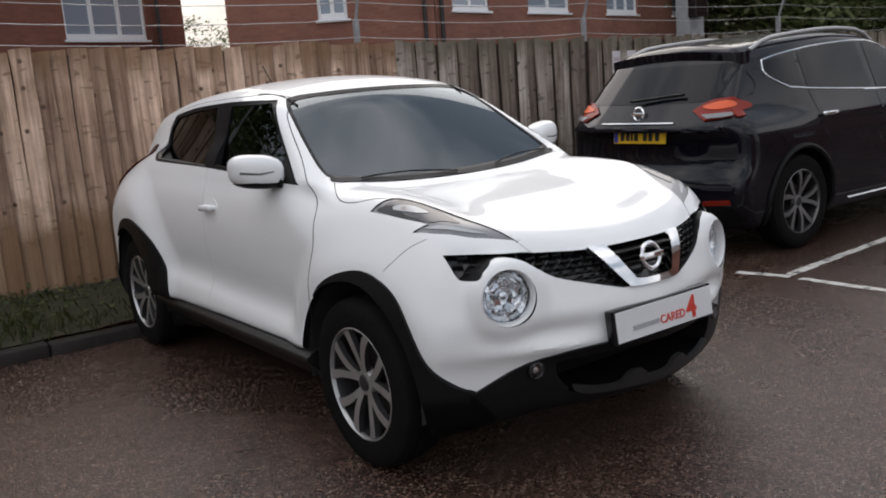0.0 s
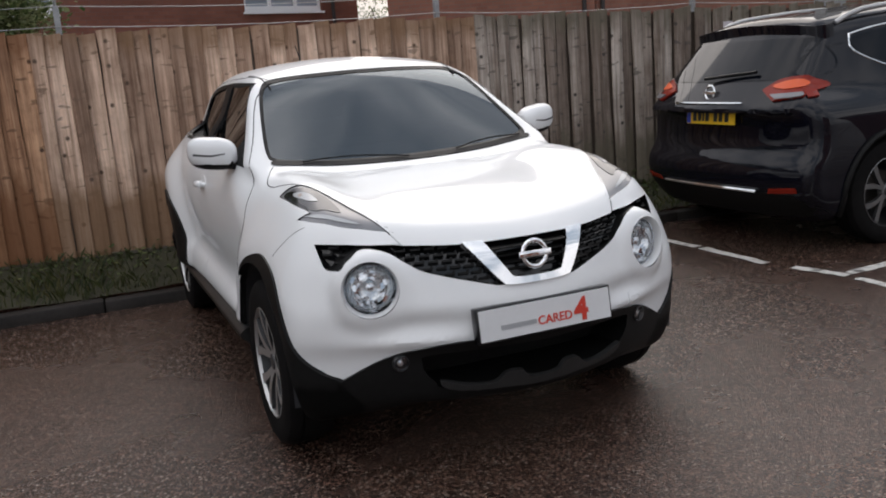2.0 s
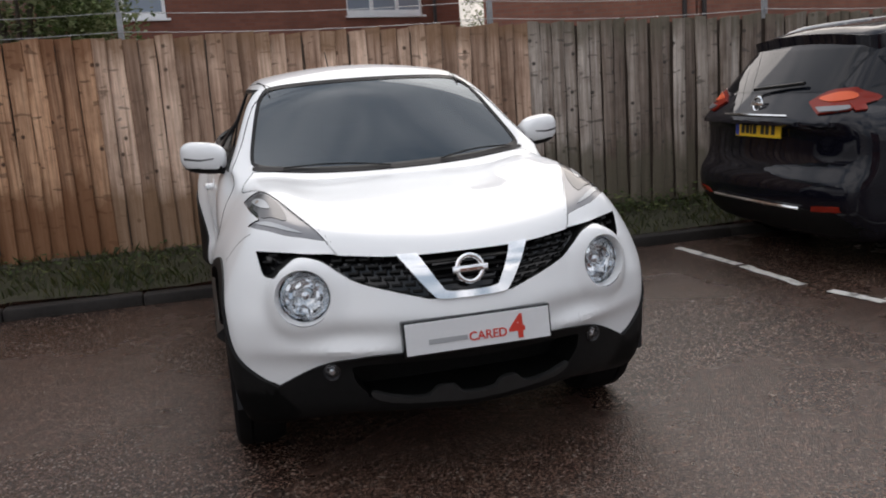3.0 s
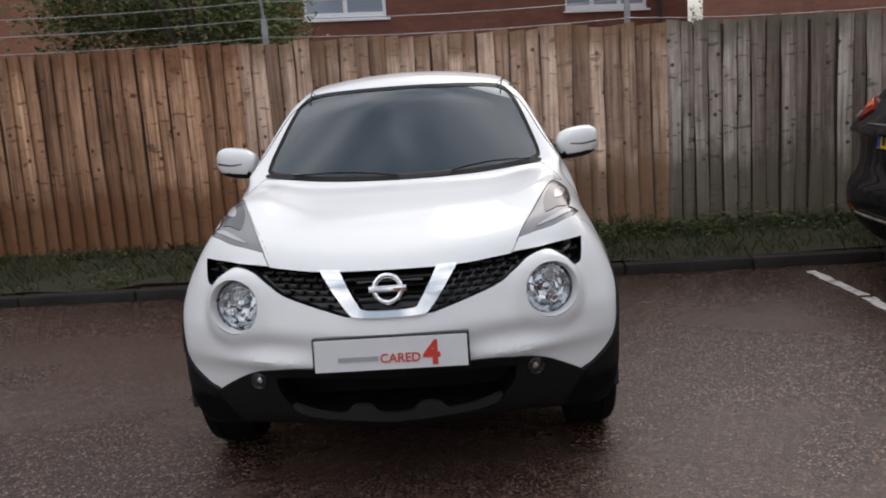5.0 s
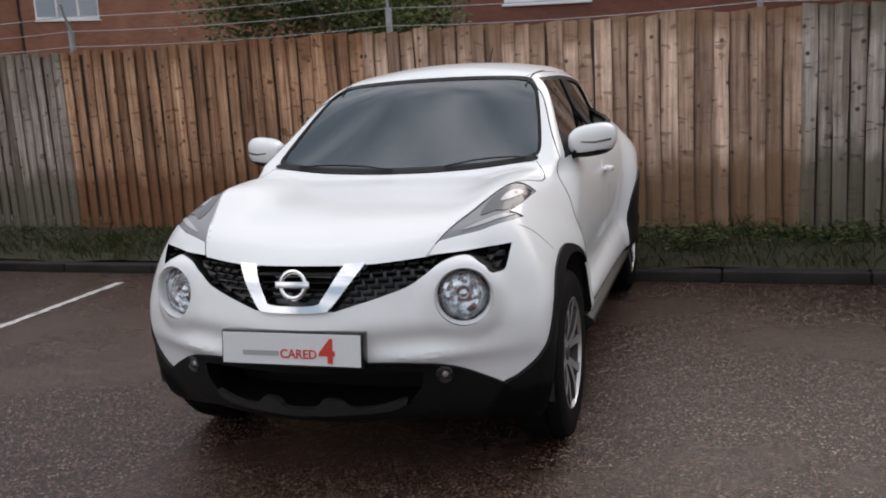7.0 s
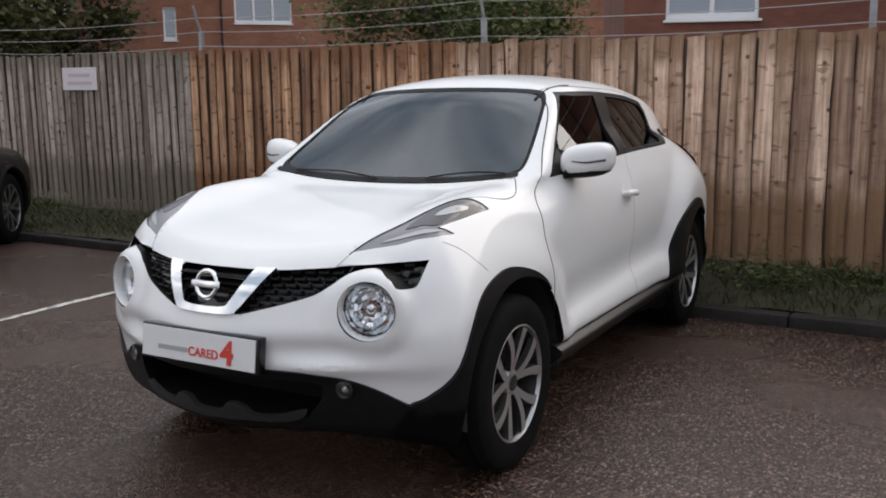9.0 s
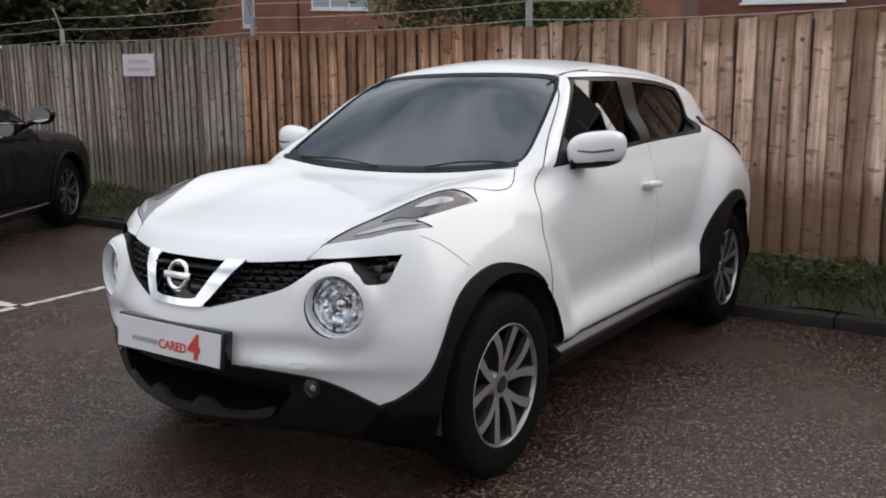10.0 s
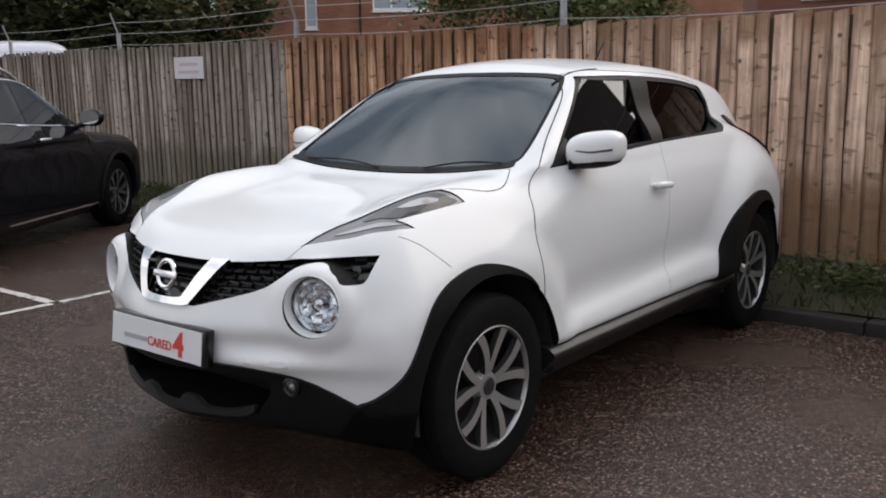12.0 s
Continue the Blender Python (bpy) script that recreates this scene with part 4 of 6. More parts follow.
def car_field(x, y, z):
    ax = np.abs(x)
    w = w_z(z) + w_y(y)
    # haunches: plateaux round the wheels with a clear shoulder
    w = w + 0.044 * plateau(np.sqrt(((y + 0.03) / 0.60) ** 2 + ((z - 0.36) / 0.56) ** 2), 0.78, 1.08)
    w = w + 0.064 * plateau(np.sqrt(((y - 2.56) / 0.70) ** 2 + ((z - 0.38) / 0.70) ** 2), 0.72, 1.07)
    # flared foot of the door under a rising crease, hollow flank above it
    along_door = plateau(np.abs((y - 1.22) / 0.78), 0.78, 1.06)
    step = z - crease_y(y)
    w = w + along_door * (0.030 / (1 + np.exp(step / 0.016)) - 0.018 * np.exp(-(((step - 0.07) / 0.10) ** 2)))
    w = w - 0.12 / (1 + np.exp((z - 0.382) / 0.008)) * plateau(np.abs((y - 1.2) / 0.96), 0.92, 1.06)
    side = ax - w
    over = np.maximum(0, ax - 0.62)
    top = z - (crown_y(y) + hump_y(y) * np.exp(-(((ax - 0.6) / 0.14) ** 2)) - roll_y(y) * over**2)
    lip = np.exp(-(((ax - 0.42) / 0.2) ** 2))
    nose = (nose_z(z) + lip * (0.022 * np.exp(-(((z - 0.575) / 0.035) ** 2)) - 0.012 * np.exp(-(((z - 0.515) / 0.02) ** 2))) + 0.473 * np.minimum(ax, 1.0) ** 1.74 - y) * 0.9
    tail = y - (tail_z(z) - 0.42 * ax**2.4)
    under = 0.18 + 0.1 * np.clip((-y - 0.3) / 0.3, 0, 1) - z
    f = smax(side, top, 0.11)
    f = smax(smax(f, nose, 0.07), tail, 0.12)
    f = smax(f, under, 0.05)
    f = smin(f, greenhouse(x, y, z), 0.05)
    # round lamp housings standing proud of the bumper
    dx, dy, dz = ax - LAMP_C[0], y - LAMP_C[1], z - LAMP_C[2]
    t = dx * LAMP_A.x + dy * LAMP_A.y + dz * LAMP_A.z
    r = np.sqrt(np.maximum(dx**2 + dy**2 + dz**2 - t**2, 1e-9))
    f = smin(f, smax(r - 0.128, t - 0.062, 0.05), 0.05)
    return f


def painted(me, paint, inner, field):
    """Paint outside, dark inner faces where a face lies under the skin."""
    me = finish(me, paint)
    me.materials.append(inner)
    c = np.empty(len(me.polygons) * 3)
    me.polygons.foreach_get("center", c)
    c = c.reshape(-1, 3)
    under_skin = field(c[:, 0], c[:, 1], c[:, 2]) < -0.005
    me.polygons.foreach_set("material_index", under_skin.astype(np.int32))
    return me


LO, HI = (-0.98, -0.9, 0.1), (0.98, 3.45, 1.6)
shell = field_mesh("shell", car_field, LO, HI, 0.0165)
skin = field_mesh("skin", lambda x, y, z: car_field(x, y, z) - 0.011, LO, HI, 0.02)
shape = tree_of(shell)
car = empty_thing("white_car", pose(CAR_X, 0, 0, 0, 0, 0.6), "pearl-white compact crossover car with black plastic trim, parked nose out", "car")


def disc_cutter(y, z, r1, x0, x1, n=72):
    """A disc round a wheel's axle as a prism along x."""
    outer = [(y + r1 * math.cos(2 * math.pi * i / n), z + r1 * math.sin(2 * math.pi * i / n)) for i in range(n)]
    return prism(outer, "left", x0, x1)


def trace(points, view, side, bvh, lift, r, closed=True, far=6.0):
    """A thin bar along a line drawn in a view and dropped on a surface."""
    bm = bmesh.new()
    put = VIEWS[view]
    ps = []
    for u, v in points:
        place, normal, _, _ = bvh.ray_cast(put(u, v, far * side), put(0, 0, -side))
        if place is not None:
            ps.append(place + normal * lift)
    return tube(bm, ps, r, 6, closed)


AXLES = ((0.0, 0.334), (2.53, 0.334))
MIRROR = Matrix.Diagonal((-1, 1, 1, 1))


def flipped(points):
    return [(-p[0], p[1]) for p in reversed(points)]


# outlines, drawn in views
door_line = smooth_loop([(0.30, 0.42), (0.30, 0.42), (0.30, 0.62), (0.297, 0.80), (0.335, 0.92), (0.36, 0.985), (0.435, 1.06), (0.56, 1.15), (0.715, 1.25), (0.855, 1.34), (0.975, 1.415), (1.06, 1.442), (1.2, 1.452), (1.5, 1.448), (1.5, 1.448), (1.46, 1.2), (1.43, 0.9), (1.42, 0.6), (1.40, 0.41), (1.40, 0.41), (0.85, 0.395)], 6)
glass_line = smooth_loop([(0.515, 1.065), (0.515, 1.065), (0.70, 1.19), (0.825, 1.28), (0.925, 1.355), (1.03, 1.424), (1.03, 1.424), (1.5, 1.429), (2.05, 1.41), (2.385, 1.376), (2.385, 1.376), (2.422, 1.285), (2.357, 1.18), (2.236, 1.131), (2.236, 1.131), (1.4, 1.112)], 6)
front_glass = smooth_loop([(0.55, 1.083), (0.55, 1.083), (0.72, 1.19), (0.84, 1.27), (0.935, 1.342), (1.045, 1.41), (1.045, 1.41), (1.49, 1.412), (1.49, 1.412), (1.40, 1.125), (1.40, 1.125)], 5)
rear_glass = smooth_loop([(1.68, 1.408), (1.68, 1.408), (2.05, 1.392), (2.35, 1.36), (2.35, 1.36), (2.405, 1.285), (2.345, 1.188), (2.23, 1.14), (2.23, 1.14), (1.50, 1.12), (1.50, 1.12)], 5)
screen_half = [(0.0, 1.04), (0.35, 1.05), (0.53, 1.066), (0.61, 1.082), (0.633, 1.115), (0.602, 1.23), (0.56, 1.345), (0.525, 1.40), (0.47, 1.432), (0.3, 1.446), (0.0, 1.452)]
screen_line = smooth_loop(screen_half + [(-x, z) for x, z in reversed(screen_half[1:-1])], 5)
bonnet_half = [(0.0, -0.725), (0.2, -0.70), (0.404, -0.612), (0.404, -0.612), (0.452, -0.54), (0.53, -0.34), (0.618, -0.09), (0.66, 0.05), (0.69, 0.16), (0.685, 0.27), (0.63, 0.385), (0.63, 0.385), (0.3, 0.34), (0.0, 0.322)]
bonnet_line = smooth_loop(bonnet_half + [(-x, y) for x, y in reversed(bonnet_half[1:-1])], 4)
lamp_line = smooth_loop([(0.44, -0.54), (0.44, -0.54), (0.525, -0.49), (0.605, -0.44), (0.678, -0.365), (0.708, -0.272), (0.708, -0.272), (0.668, -0.315), (0.668, -0.315), (0.688, -0.19), (0.696, -0.08), (0.70, 0.01), (0.70, 0.01), (0.655, -0.025), (0.612, -0.095), (0.535, -0.32)], 5)
grille_half = [(0.0, 0.833), (0.24, 0.833), (0.42, 0.845), (0.695, 0.862), (0.695, 0.862), (0.684, 0.79), (0.668, 0.776), (0.648, 0.783), (0.62, 0.812), (0.56, 0.842), (0.49, 0.828), (0.43, 0.785), (0.36, 0.745), (0.15, 0.685), (0.15, 0.685), (0.0, 0.683)]
grille_line = smooth_loop(grille_half + [(-x, z) for x, z in reversed(grille_half[1:-1])], 5)
lower_half = [(0.0, 0.51), (0.3, 0.508), (0.42, 0.492), (0.5, 0.476), (0.58, 0.44), (0.69, 0.372), (0.69, 0.372), (0.95, 0.352), (0.95, 0.352), (0.95, 0.1), (0.95, 0.1), (0.0, 0.1)]
lower_line = smooth_loop(lower_half + [(-x, z) for x, z in reversed(lower_half[1:-1])], 4)

# hollow cabin, then openings
cabin = field_mesh("cabin", lambda x, y, z: smax(smax(greenhouse(x, y, z, 0.05), 0.62 - z, 0.05), smax(np.abs(x) - 0.7, 0.36 - y, 0.05), 0.04), (-0.8, 0.2, 0.5), (0.8, 3.3, 1.6), 0.03)
body = solid_op(shell, cabin, "DIFFERENCE")
for y, z in AXLES:
    for s in (1, -1):
        body = solid_op(body, disc_cutter(y, z, 0.408, s * 0.5, s * 1.2), "DIFFERENCE")
        skin = solid_op(skin, disc_cutter(y, z, 0.405, s * 0.5, s * 1.2), "DIFFERENCE")

body = solid_op(body, prism(screen_line, "front", -0.3, 1.3), "DIFFERENCE")

# doors and bonnet lift away with a narrow gap round them
doors = []
for s in (1, -1):
    doors.append(solid_op(body, prism(door_line, "left", s * 0.5, s * 1.2), "INTERSECT"))
    body = solid_op(body, prism(grown(door_line, 0.0014), "left", s * 0.5, s * 1.2), "DIFFERENCE")
bonnet = solid_op(body, prism(bonnet_line, "top", 0.79, 1.2), "INTERSECT")
body = solid_op(body, prism(grown(bonnet_line, 0.0035), "top", 0.785, 1.2), "DIFFERENCE")
for s in (1, -1):
    bm = bmesh.new()
    lathe(bm, [(-0.03, 0.0001), (-0.03, 0.099), (0.2, 0.1), (0.2, 0.0001)], 64, "Z")
    a = Vector((LAMP_A.x * s, LAMP_A.y, LAMP_A.z))
    bm.transform(Matrix.Translation((LAMP_C[0] * s, LAMP_C[1], LAMP_C[2])) @ a.to_track_quat("Z", "Y").to_matrix().to_4x4())
    bmesh.ops.remove_doubles(bm, verts=bm.verts[:], dist=0.0005)
    bmesh.ops.recalc_face_normals(bm, faces=bm.faces[:])
    body = solid_op(body, bm, "DIFFERENCE")
    line = lamp_line if s > 0 else flipped(lamp_line)
    body = solid_op(body, prism(line, "top", 0.84, 1.3), "DIFFERENCE")
body = solid_op(body, prism(grille_line, "front", -1.2, -0.3), "DIFFERENCE")
bonnet = solid_op(bonnet, prism(grown(grille_line, -0.004), "front", -1.2, -0.3), "DIFFERENCE")
for s in (1, -1):
    body = solid_op(body, prism(glass_line, "left", s * 0.4, s * 1.2), "DIFFERENCE")
    k = 0 if s > 0 else 1
    doors[k] = solid_op(doors[k], prism(glass_line, "left", s * 0.4, s * 1.2), "DIFFERENCE")
body = solid_op(body, prism(grown(lower_line, -0.014), "front", -1.2, -0.4), "DIFFERENCE")
front_arch = smooth_loop([(-0.56, 0.15), (-0.56, 0.15), (-0.535, 0.36), (-0.495, 0.41), (-0.45, 0.475), (-0.395, 0.585), (-0.335, 0.683), (-0.245, 0.745), (-0.11, 0.782), (0.01, 0.778), (0.145, 0.735), (0.25, 0.655), (0.305, 0.53), (0.318, 0.41), (0.318, 0.15), (0.318, 0.15)], 4)
rear_arch = smooth_loop([(1.90, 0.15), (1.90, 0.15), (1.915, 0.42), (1.96, 0.57), (2.05, 0.686), (2.21, 0.772), (2.42, 0.806), (2.62, 0.768), (2.78, 0.65), (2.87, 0.54), (2.91, 0.42), (2.92, 0.15), (2.92, 0.15)], 4)
for s in (1, -1):
    for arch in (front_arch, rear_arch):
        body = solid_op(body, prism(grown(arch, -0.014), "left", s * 0.6, s * 1.2), "DIFFERENCE")
part("body_shell", painted(body, M["white_paint"], M["trim"], car_field), None, car)
part("bonnet", painted(bonnet, M["white_paint"], M["trim"], car_field), None, car)
glass_shape = tree_of(field_mesh("glasshouse", greenhouse, LO, HI, 0.03))
part("windscreen", sheet(screen_line, "front", -1, glass_shape, -0.004, 0.005, 0.03, field=greenhouse), M["windscreen"], car, "dark reflecting windscreen glass", 40).visible_shadow = False
door_parts = []
for s, me in zip((1, -1), doors):
    d = part("door", painted(me, M["white_paint"], M["trim"], car_field), None, car)
    door_parts.append(d)
    part("door_glass", sheet(front_glass, "left", s, glass_shape, -0.012, 0.005, 0.04, field=side_plane), M["door_glass"], d, "dark reflecting window glass", 40).visible_shadow = False
    part("rear_side_glass", sheet(rear_glass, "left", s, glass_shape, -0.012, 0.005, 0.04, field=side_plane), M["privacy_glass"], car, "dark privacy glass", 40).visible_shadow = False
    ring = mesh_of("window_surround", sheet(glass_line, "left", s, shape, -0.004, 0.012, 0.04, field=car_field), M["pillar"])
    for g in (front_glass, rear_glass):
        ring = solid_op(ring, prism(grown(g, -0.004), "left", s * 0.3, s * 1.2), "DIFFERENCE")
    part("window_surround", finish(ring, M["pillar"]), None, car, "satin black window surround and pillar")


# lower bumper, wheel-arch trims, sills


lower = solid_op(skin, prism(lower_line, "front", -1.2, -0.3), "INTERSECT")
mouth = smooth_loop([(-0.34, 0.47), (0.34, 0.47), (0.42, 0.435), (0.38, 0.365), (0.30, 0.335), (-0.30, 0.335), (-0.38, 0.365), (-0.42, 0.435)], 4)
lower = solid_op(lower, prism(mouth, "front", -1.2, -0.48), "DIFFERENCE")
lower_bumper = part("lower_bumper", finish(lower, M["trim"]), None, car, "textured black plastic lower bumper")
skid = smooth_loop([(-0.36, 0.372), (-0.27, 0.348), (-0.18, 0.346), (-0.14, 0.378), (-0.085, 0.378), (-0.05, 0.348), (0.05, 0.348), (0.085, 0.378), (0.14, 0.378), (0.18, 0.346), (0.27, 0.348), (0.36, 0.372), (0.3, 0.332), (0.0, 0.322), (-0.3, 0.332)], 4)
part("skid_plate", sheet(skid, "front", -1, shape, 0.024, 0.02, 0.03), M["skid"], car, "dull grey scalloped skid plate", 40)
for y, z in AXLES:
    for s in (1, -1):
        trim = solid_op(skin, prism(rear_arch if y else front_arch, "left", s * 0.6, s * 1.2), "INTERSECT")
        part("arch_trim", finish(trim, M["trim"]), None, car, "textured black plastic wheel-arch trim")
        bm = bmesh.new()
        rows = [[bm.verts.new((xx, y + 0.403 * math.cos(a), z + 0.403 * math.sin(a))) for a in np.linspace(-0.15, math.pi + 0.15, 33)] for xx in (s * 0.48, s * 0.82)]
        for i in range(32):
            bm.faces.new((rows[0][i], rows[0][i + 1], rows[1][i + 1], rows[1][i]))
        bm.faces.new(rows[0])
        part("arch_liner", bm, M["cabin"], car)
for s in (1, -1):
    line = [(s * a, b) for a, b in smooth_loop([(0.55, 0.21), (0.55, 0.21), (0.70, 0.215), (0.775, 0.27), (0.83, 0.325), (0.858, 0.35), (0.866, 0.368), (0.852, 0.384), (0.80, 0.40), (0.55, 0.405), (0.55, 0.405)], 4)]
    part("sill", prism(line, "front", 0.34, 2.16), M["sill"], car, "black plastic sill under the doors", 40)
rear_low = solid_op(skin, prism([(2.9, 0.1), (3.6, 0.1), (3.6, 0.5), (3.1, 0.5), (2.9, 0.42)], "left", -1.2, 1.2), "INTERSECT")
part("rear_lower_bumper", finish(rear_low, M["trim"]), None, car, "black plastic rear lower bumper")

# grille
back_line = grown(grille_line, 0.012)
grille = part("grille", sheet(back_line, "front", -1, shape, -0.036, 0.008, 0.03), M["gloss_black"], car, "black honeycomb grille", 40)
insert = tree_of(grille.data)
inside = [Vector((p[0], p[1])) for p in grown(grille_line, -0.006)]
bm = boxed((-0.017, -0.01, -0.0035), (0.017, 0.012, 0.0035))
box(bm, (0.012, -0.008, -0.0035), (0.018, 0.012, 0.0115))
blade_mesh = mesh_of("blade", bm, M["trim"])


def within(p, poly):
    hit = False
    for i in range(len(poly)):
        a, b = poly[i - 1], poly[i]
        if (a.y > p[1]) != (b.y > p[1]) and p[0] < (b.x - a.x) * (p[1] - a.y) / (b.y - a.y) + a.x:
            hit = not hit
    return hit


for r in range(9):
    z = 0.672 + 0.0225 * r
    for c in range(-16, 17):
        x = (c + (0.5 if r % 2 else 0.0)) * 0.046
        if abs(x) < 0.135 or not within((x, z), inside):
            continue
        place, normal, _, _ = shape.ray_cast(Vector((x, -3, z)), Vector((0, 1, 0)))
        q = (-normal).to_track_quat("Y", "Z").to_matrix().to_4x4()
        m = Matrix.Translation(place - normal * 0.022) @ q
        part("blade", blade_mesh, None, grille).matrix_local = m
for k in range(5):
    z = 0.70 + 0.026 * k
    part("grille_slat", boxed((-0.085 - 0.0155 * k, -0.718, z - 0.003), (0.085 + 0.0155 * k, -0.68, z + 0.003), 0.001), M["trim"], grille)
vee = [(0.238, 0.83), (0.238, 0.83), (0.167, 0.828), (0.167, 0.828), (0.106, 0.728), (0.083, 0.706), (0.0, 0.702)]
vee_out = [(0.0, 0.68), (0.108, 0.682), (0.138, 0.698), (0.192, 0.768)]
vee_line = smooth_loop([(x, z) for x, z in vee] + [(-x, z) for x, z in reversed(vee[:-1])] + [(-x, z) for x, z in reversed(vee_out[1:])] + vee_out, 4)
part("grille_bar", sheet(vee_line, "front", -1, shape, 0.012, 0.03, 0.02), M["chrome"], car, "chrome V-shaped grille bar", 50)
bm = bmesh.new()
lathe(bm, [(-0.004, 0.0385), (0.003, 0.0375), (0.0075, 0.0415), (0.0085, 0.0455), (0.0075, 0.0495), (0.003, 0.0535), (-0.004, 0.0525), (-0.004, 0.0385)], 48, "Z")
box(bm, (-0.064, -0.0115, -0.003), (0.064, 0.0115, 0.0095), 0.003)
badge = part("badge", bm, M["chrome"], car, "round chrome badge with a bar across", 40)
badge.matrix_local = pose(0, -0.742, 0.775, 90 - 12, 0, 0)

# display plate
plate = part("plate_holder", boxed((-0.265, -0.012, -0.062), (0.265, 0.03, 0.062), 0.005), M["gloss_black"], car, "black plate holder", 40)
plate.matrix_local = pose(0, -0.79, 0.566, -7, 0, 0)
face = part("display_plate", boxed((-0.257, -0.0165, -0.0535), (0.257, -0.0125, 0.0535), 0.001), M["plate_white"], plate, "white dealer display plate")
part("writing_bar", boxed((-0.178, -0.0185, -0.0225), (-0.042, -0.0168, -0.0065)), M["plate_grey"], plate, "grey lettering bar")


def lettering(name, words, size, x, z, material, parent, bold):
    cu = bpy.data.curves.new(name, "FONT")
    cu.body, cu.size, cu.extrude, cu.align_x, cu.align_y = words, size, 0.0008, "LEFT", "BOTTOM_BASELINE"
    cu.offset = bold
    tmp = new(name, cu)
    me = bpy.data.meshes.new_from_object(tmp.evaluated_get(bpy.context.evaluated_depsgraph_get()))
    bpy.data.objects.remove(tmp)
    me.materials.append(material)
    xs = [v.co.x for v in me.vertices]
    ob = part(name, me, None, parent)
    ob.matrix_local = pose(x - min(xs), -0.0182, z, 90, 0, 0)
    return ob, max(xs) - min(xs)


lettering("writing", "CARED", 0.0425, -0.036, -0.0295, M["plate_red"], plate, 0.0007)
lettering("writing_numeral", "4", 0.11, 0.107, -0.04, M["plate_red"], plate, 0.0038)

# round headlamps and fog lamps
for s in (1, -1):
    a = Vector((LAMP_A.x * s, LAMP_A.y, LAMP_A.z))
    m = Matrix.Translation((LAMP_C[0] * s, LAMP_C[1], LAMP_C[2])) @ a.to_track_quat("Z", "Y").to_matrix().to_4x4()
    bm = bmesh.new()
    lathe(bm, [(-0.028, 0.012), (-0.026, 0.04), (-0.016, 0.066), (0.004, 0.082), (0.03, 0.0905), (0.028, 0.0925), (-0.03, 0.0925)], 48, "Z")
    head = part("headlamp", bm, M["lamp_bowl"], car, "round clear headlamp", 35)
    head.matrix_local = m @ Matrix.Translation((0, 0, 0.004))
    bm = bmesh.new()
    lathe(bm, [(0.036, 0.091), (0.046, 0.083), (0.057, 0.055), (0.063, 0.0), (0.059, 0.0), (0.053, 0.055), (0.042, 0.082), (0.032, 0.091), (0.036, 0.091)], 48, "Z")
    bm.transform(Matrix.Translation((0, 0, -0.012)) @ Matrix.Diagonal((0.955, 0.955, 1, 1)))
    part("lens", bm, M["lamp_glass"], head, "", 40).visible_shadow = False
    bm = bmesh.new()
    lathe(bm, [(-0.02, 0.02), (0.012, 0.018), (0.018, 0.012), (0.02, 0.0)], 20, "Z")
    part("bulb_shield", bm, M["chrome"], head, "", 40)
    rngl = random.Random(3)
    for i in range(26):
        ang = 2 * math.pi * i / 26
        r0 = 0.042 + 0.024 * (i % 3) / 2
        fl = part("facet", boxed((-0.006, -0.011, -0.002), (0.006, 0.011, 0.002)), M["lamp_bowl"], head)
        fl.matrix_local = pose(r0 * math.cos(ang), r0 * math.sin(ang), -0.012 + r0 * 0.28, rngl.uniform(-35, 35), rngl.uniform(-35, 35), math.degrees(ang))
    bm = bmesh.new()
    lathe(bm, [(-0.02, 0.0905), (0.04, 0.0925), (0.056, 0.0955), (0.06, 0.0985), (0.05, 0.1), (-0.02, 0.1)], 48, "Z")
    part("bezel", bm, M["white_paint"], head, "white lamp surround", 40)
    bm = bmesh.new()
    lathe(bm, [(0.01, 0.0862), (0.024, 0.0872), (0.026, 0.09), (0.022, 0.0925), (0.0, 0.0925)], 48, "Z")
    part("lamp_gap", bm, M["gloss_black"], head, "dark gap round the lens", 40)
    fx, fz = 0.487 * s, 0.446
    place, normal, _, _ = shape.ray_cast(Vector((fx, -3, fz)), Vector((0, 1, 0)))
    fm = Matrix.Translation(place + normal * 0.004) @ (normal * 0.5 + Vector((0, -0.5, 0))).to_track_quat("Z", "Y").to_matrix().to_4x4()
    bm = bmesh.new()
    lathe(bm, [(0.0, 0.004), (0.004, 0.02), (0.014, 0.024), (0.018, 0.027), (0.016, 0.031), (-0.01, 0.033)], 28, "Z")
    fog = part("fog_lamp", bm, M["gloss_black"], car, "small round fog lamp", 35)
    fog.matrix_local = fm
    bm = bmesh.new()
    lathe(bm, [(0.016, 0.026), (0.021, 0.015), (0.022, 0.0), (0.02, 0.0), (0.014, 0.025), (0.016, 0.026)], 28, "Z")
    part("lens", bm, M["lamp_glass"], fog, "", 40).visible_shadow = False
    bm = bmesh.new()
    lathe(bm, [(0.004, 0.013), (0.009, 0.011), (0.012, 0.0)], 16, "Z")
    part("bulb_shield", bm, M["chrome"], fog, "", 40)
    # lamps on top of the wings
    line = lamp_line if s > 0 else flipped(lamp_line)
    top_lamp = part("wing_lamp", sheet(grown(line, 0.004), "top", 1, shape, -0.0035, 0.006, 0.025), M["lamp_liner"], car, "boomerang-shaped smoked lamp on the wing", 40)
    def inlay(name, pts, material, lift, label):
        return part(name, sheet(smooth_loop([(s * x, y) for x, y in pts], 3), "top", 1, shape, lift, 0.004, 0.02), material, top_lamp, label, 40)

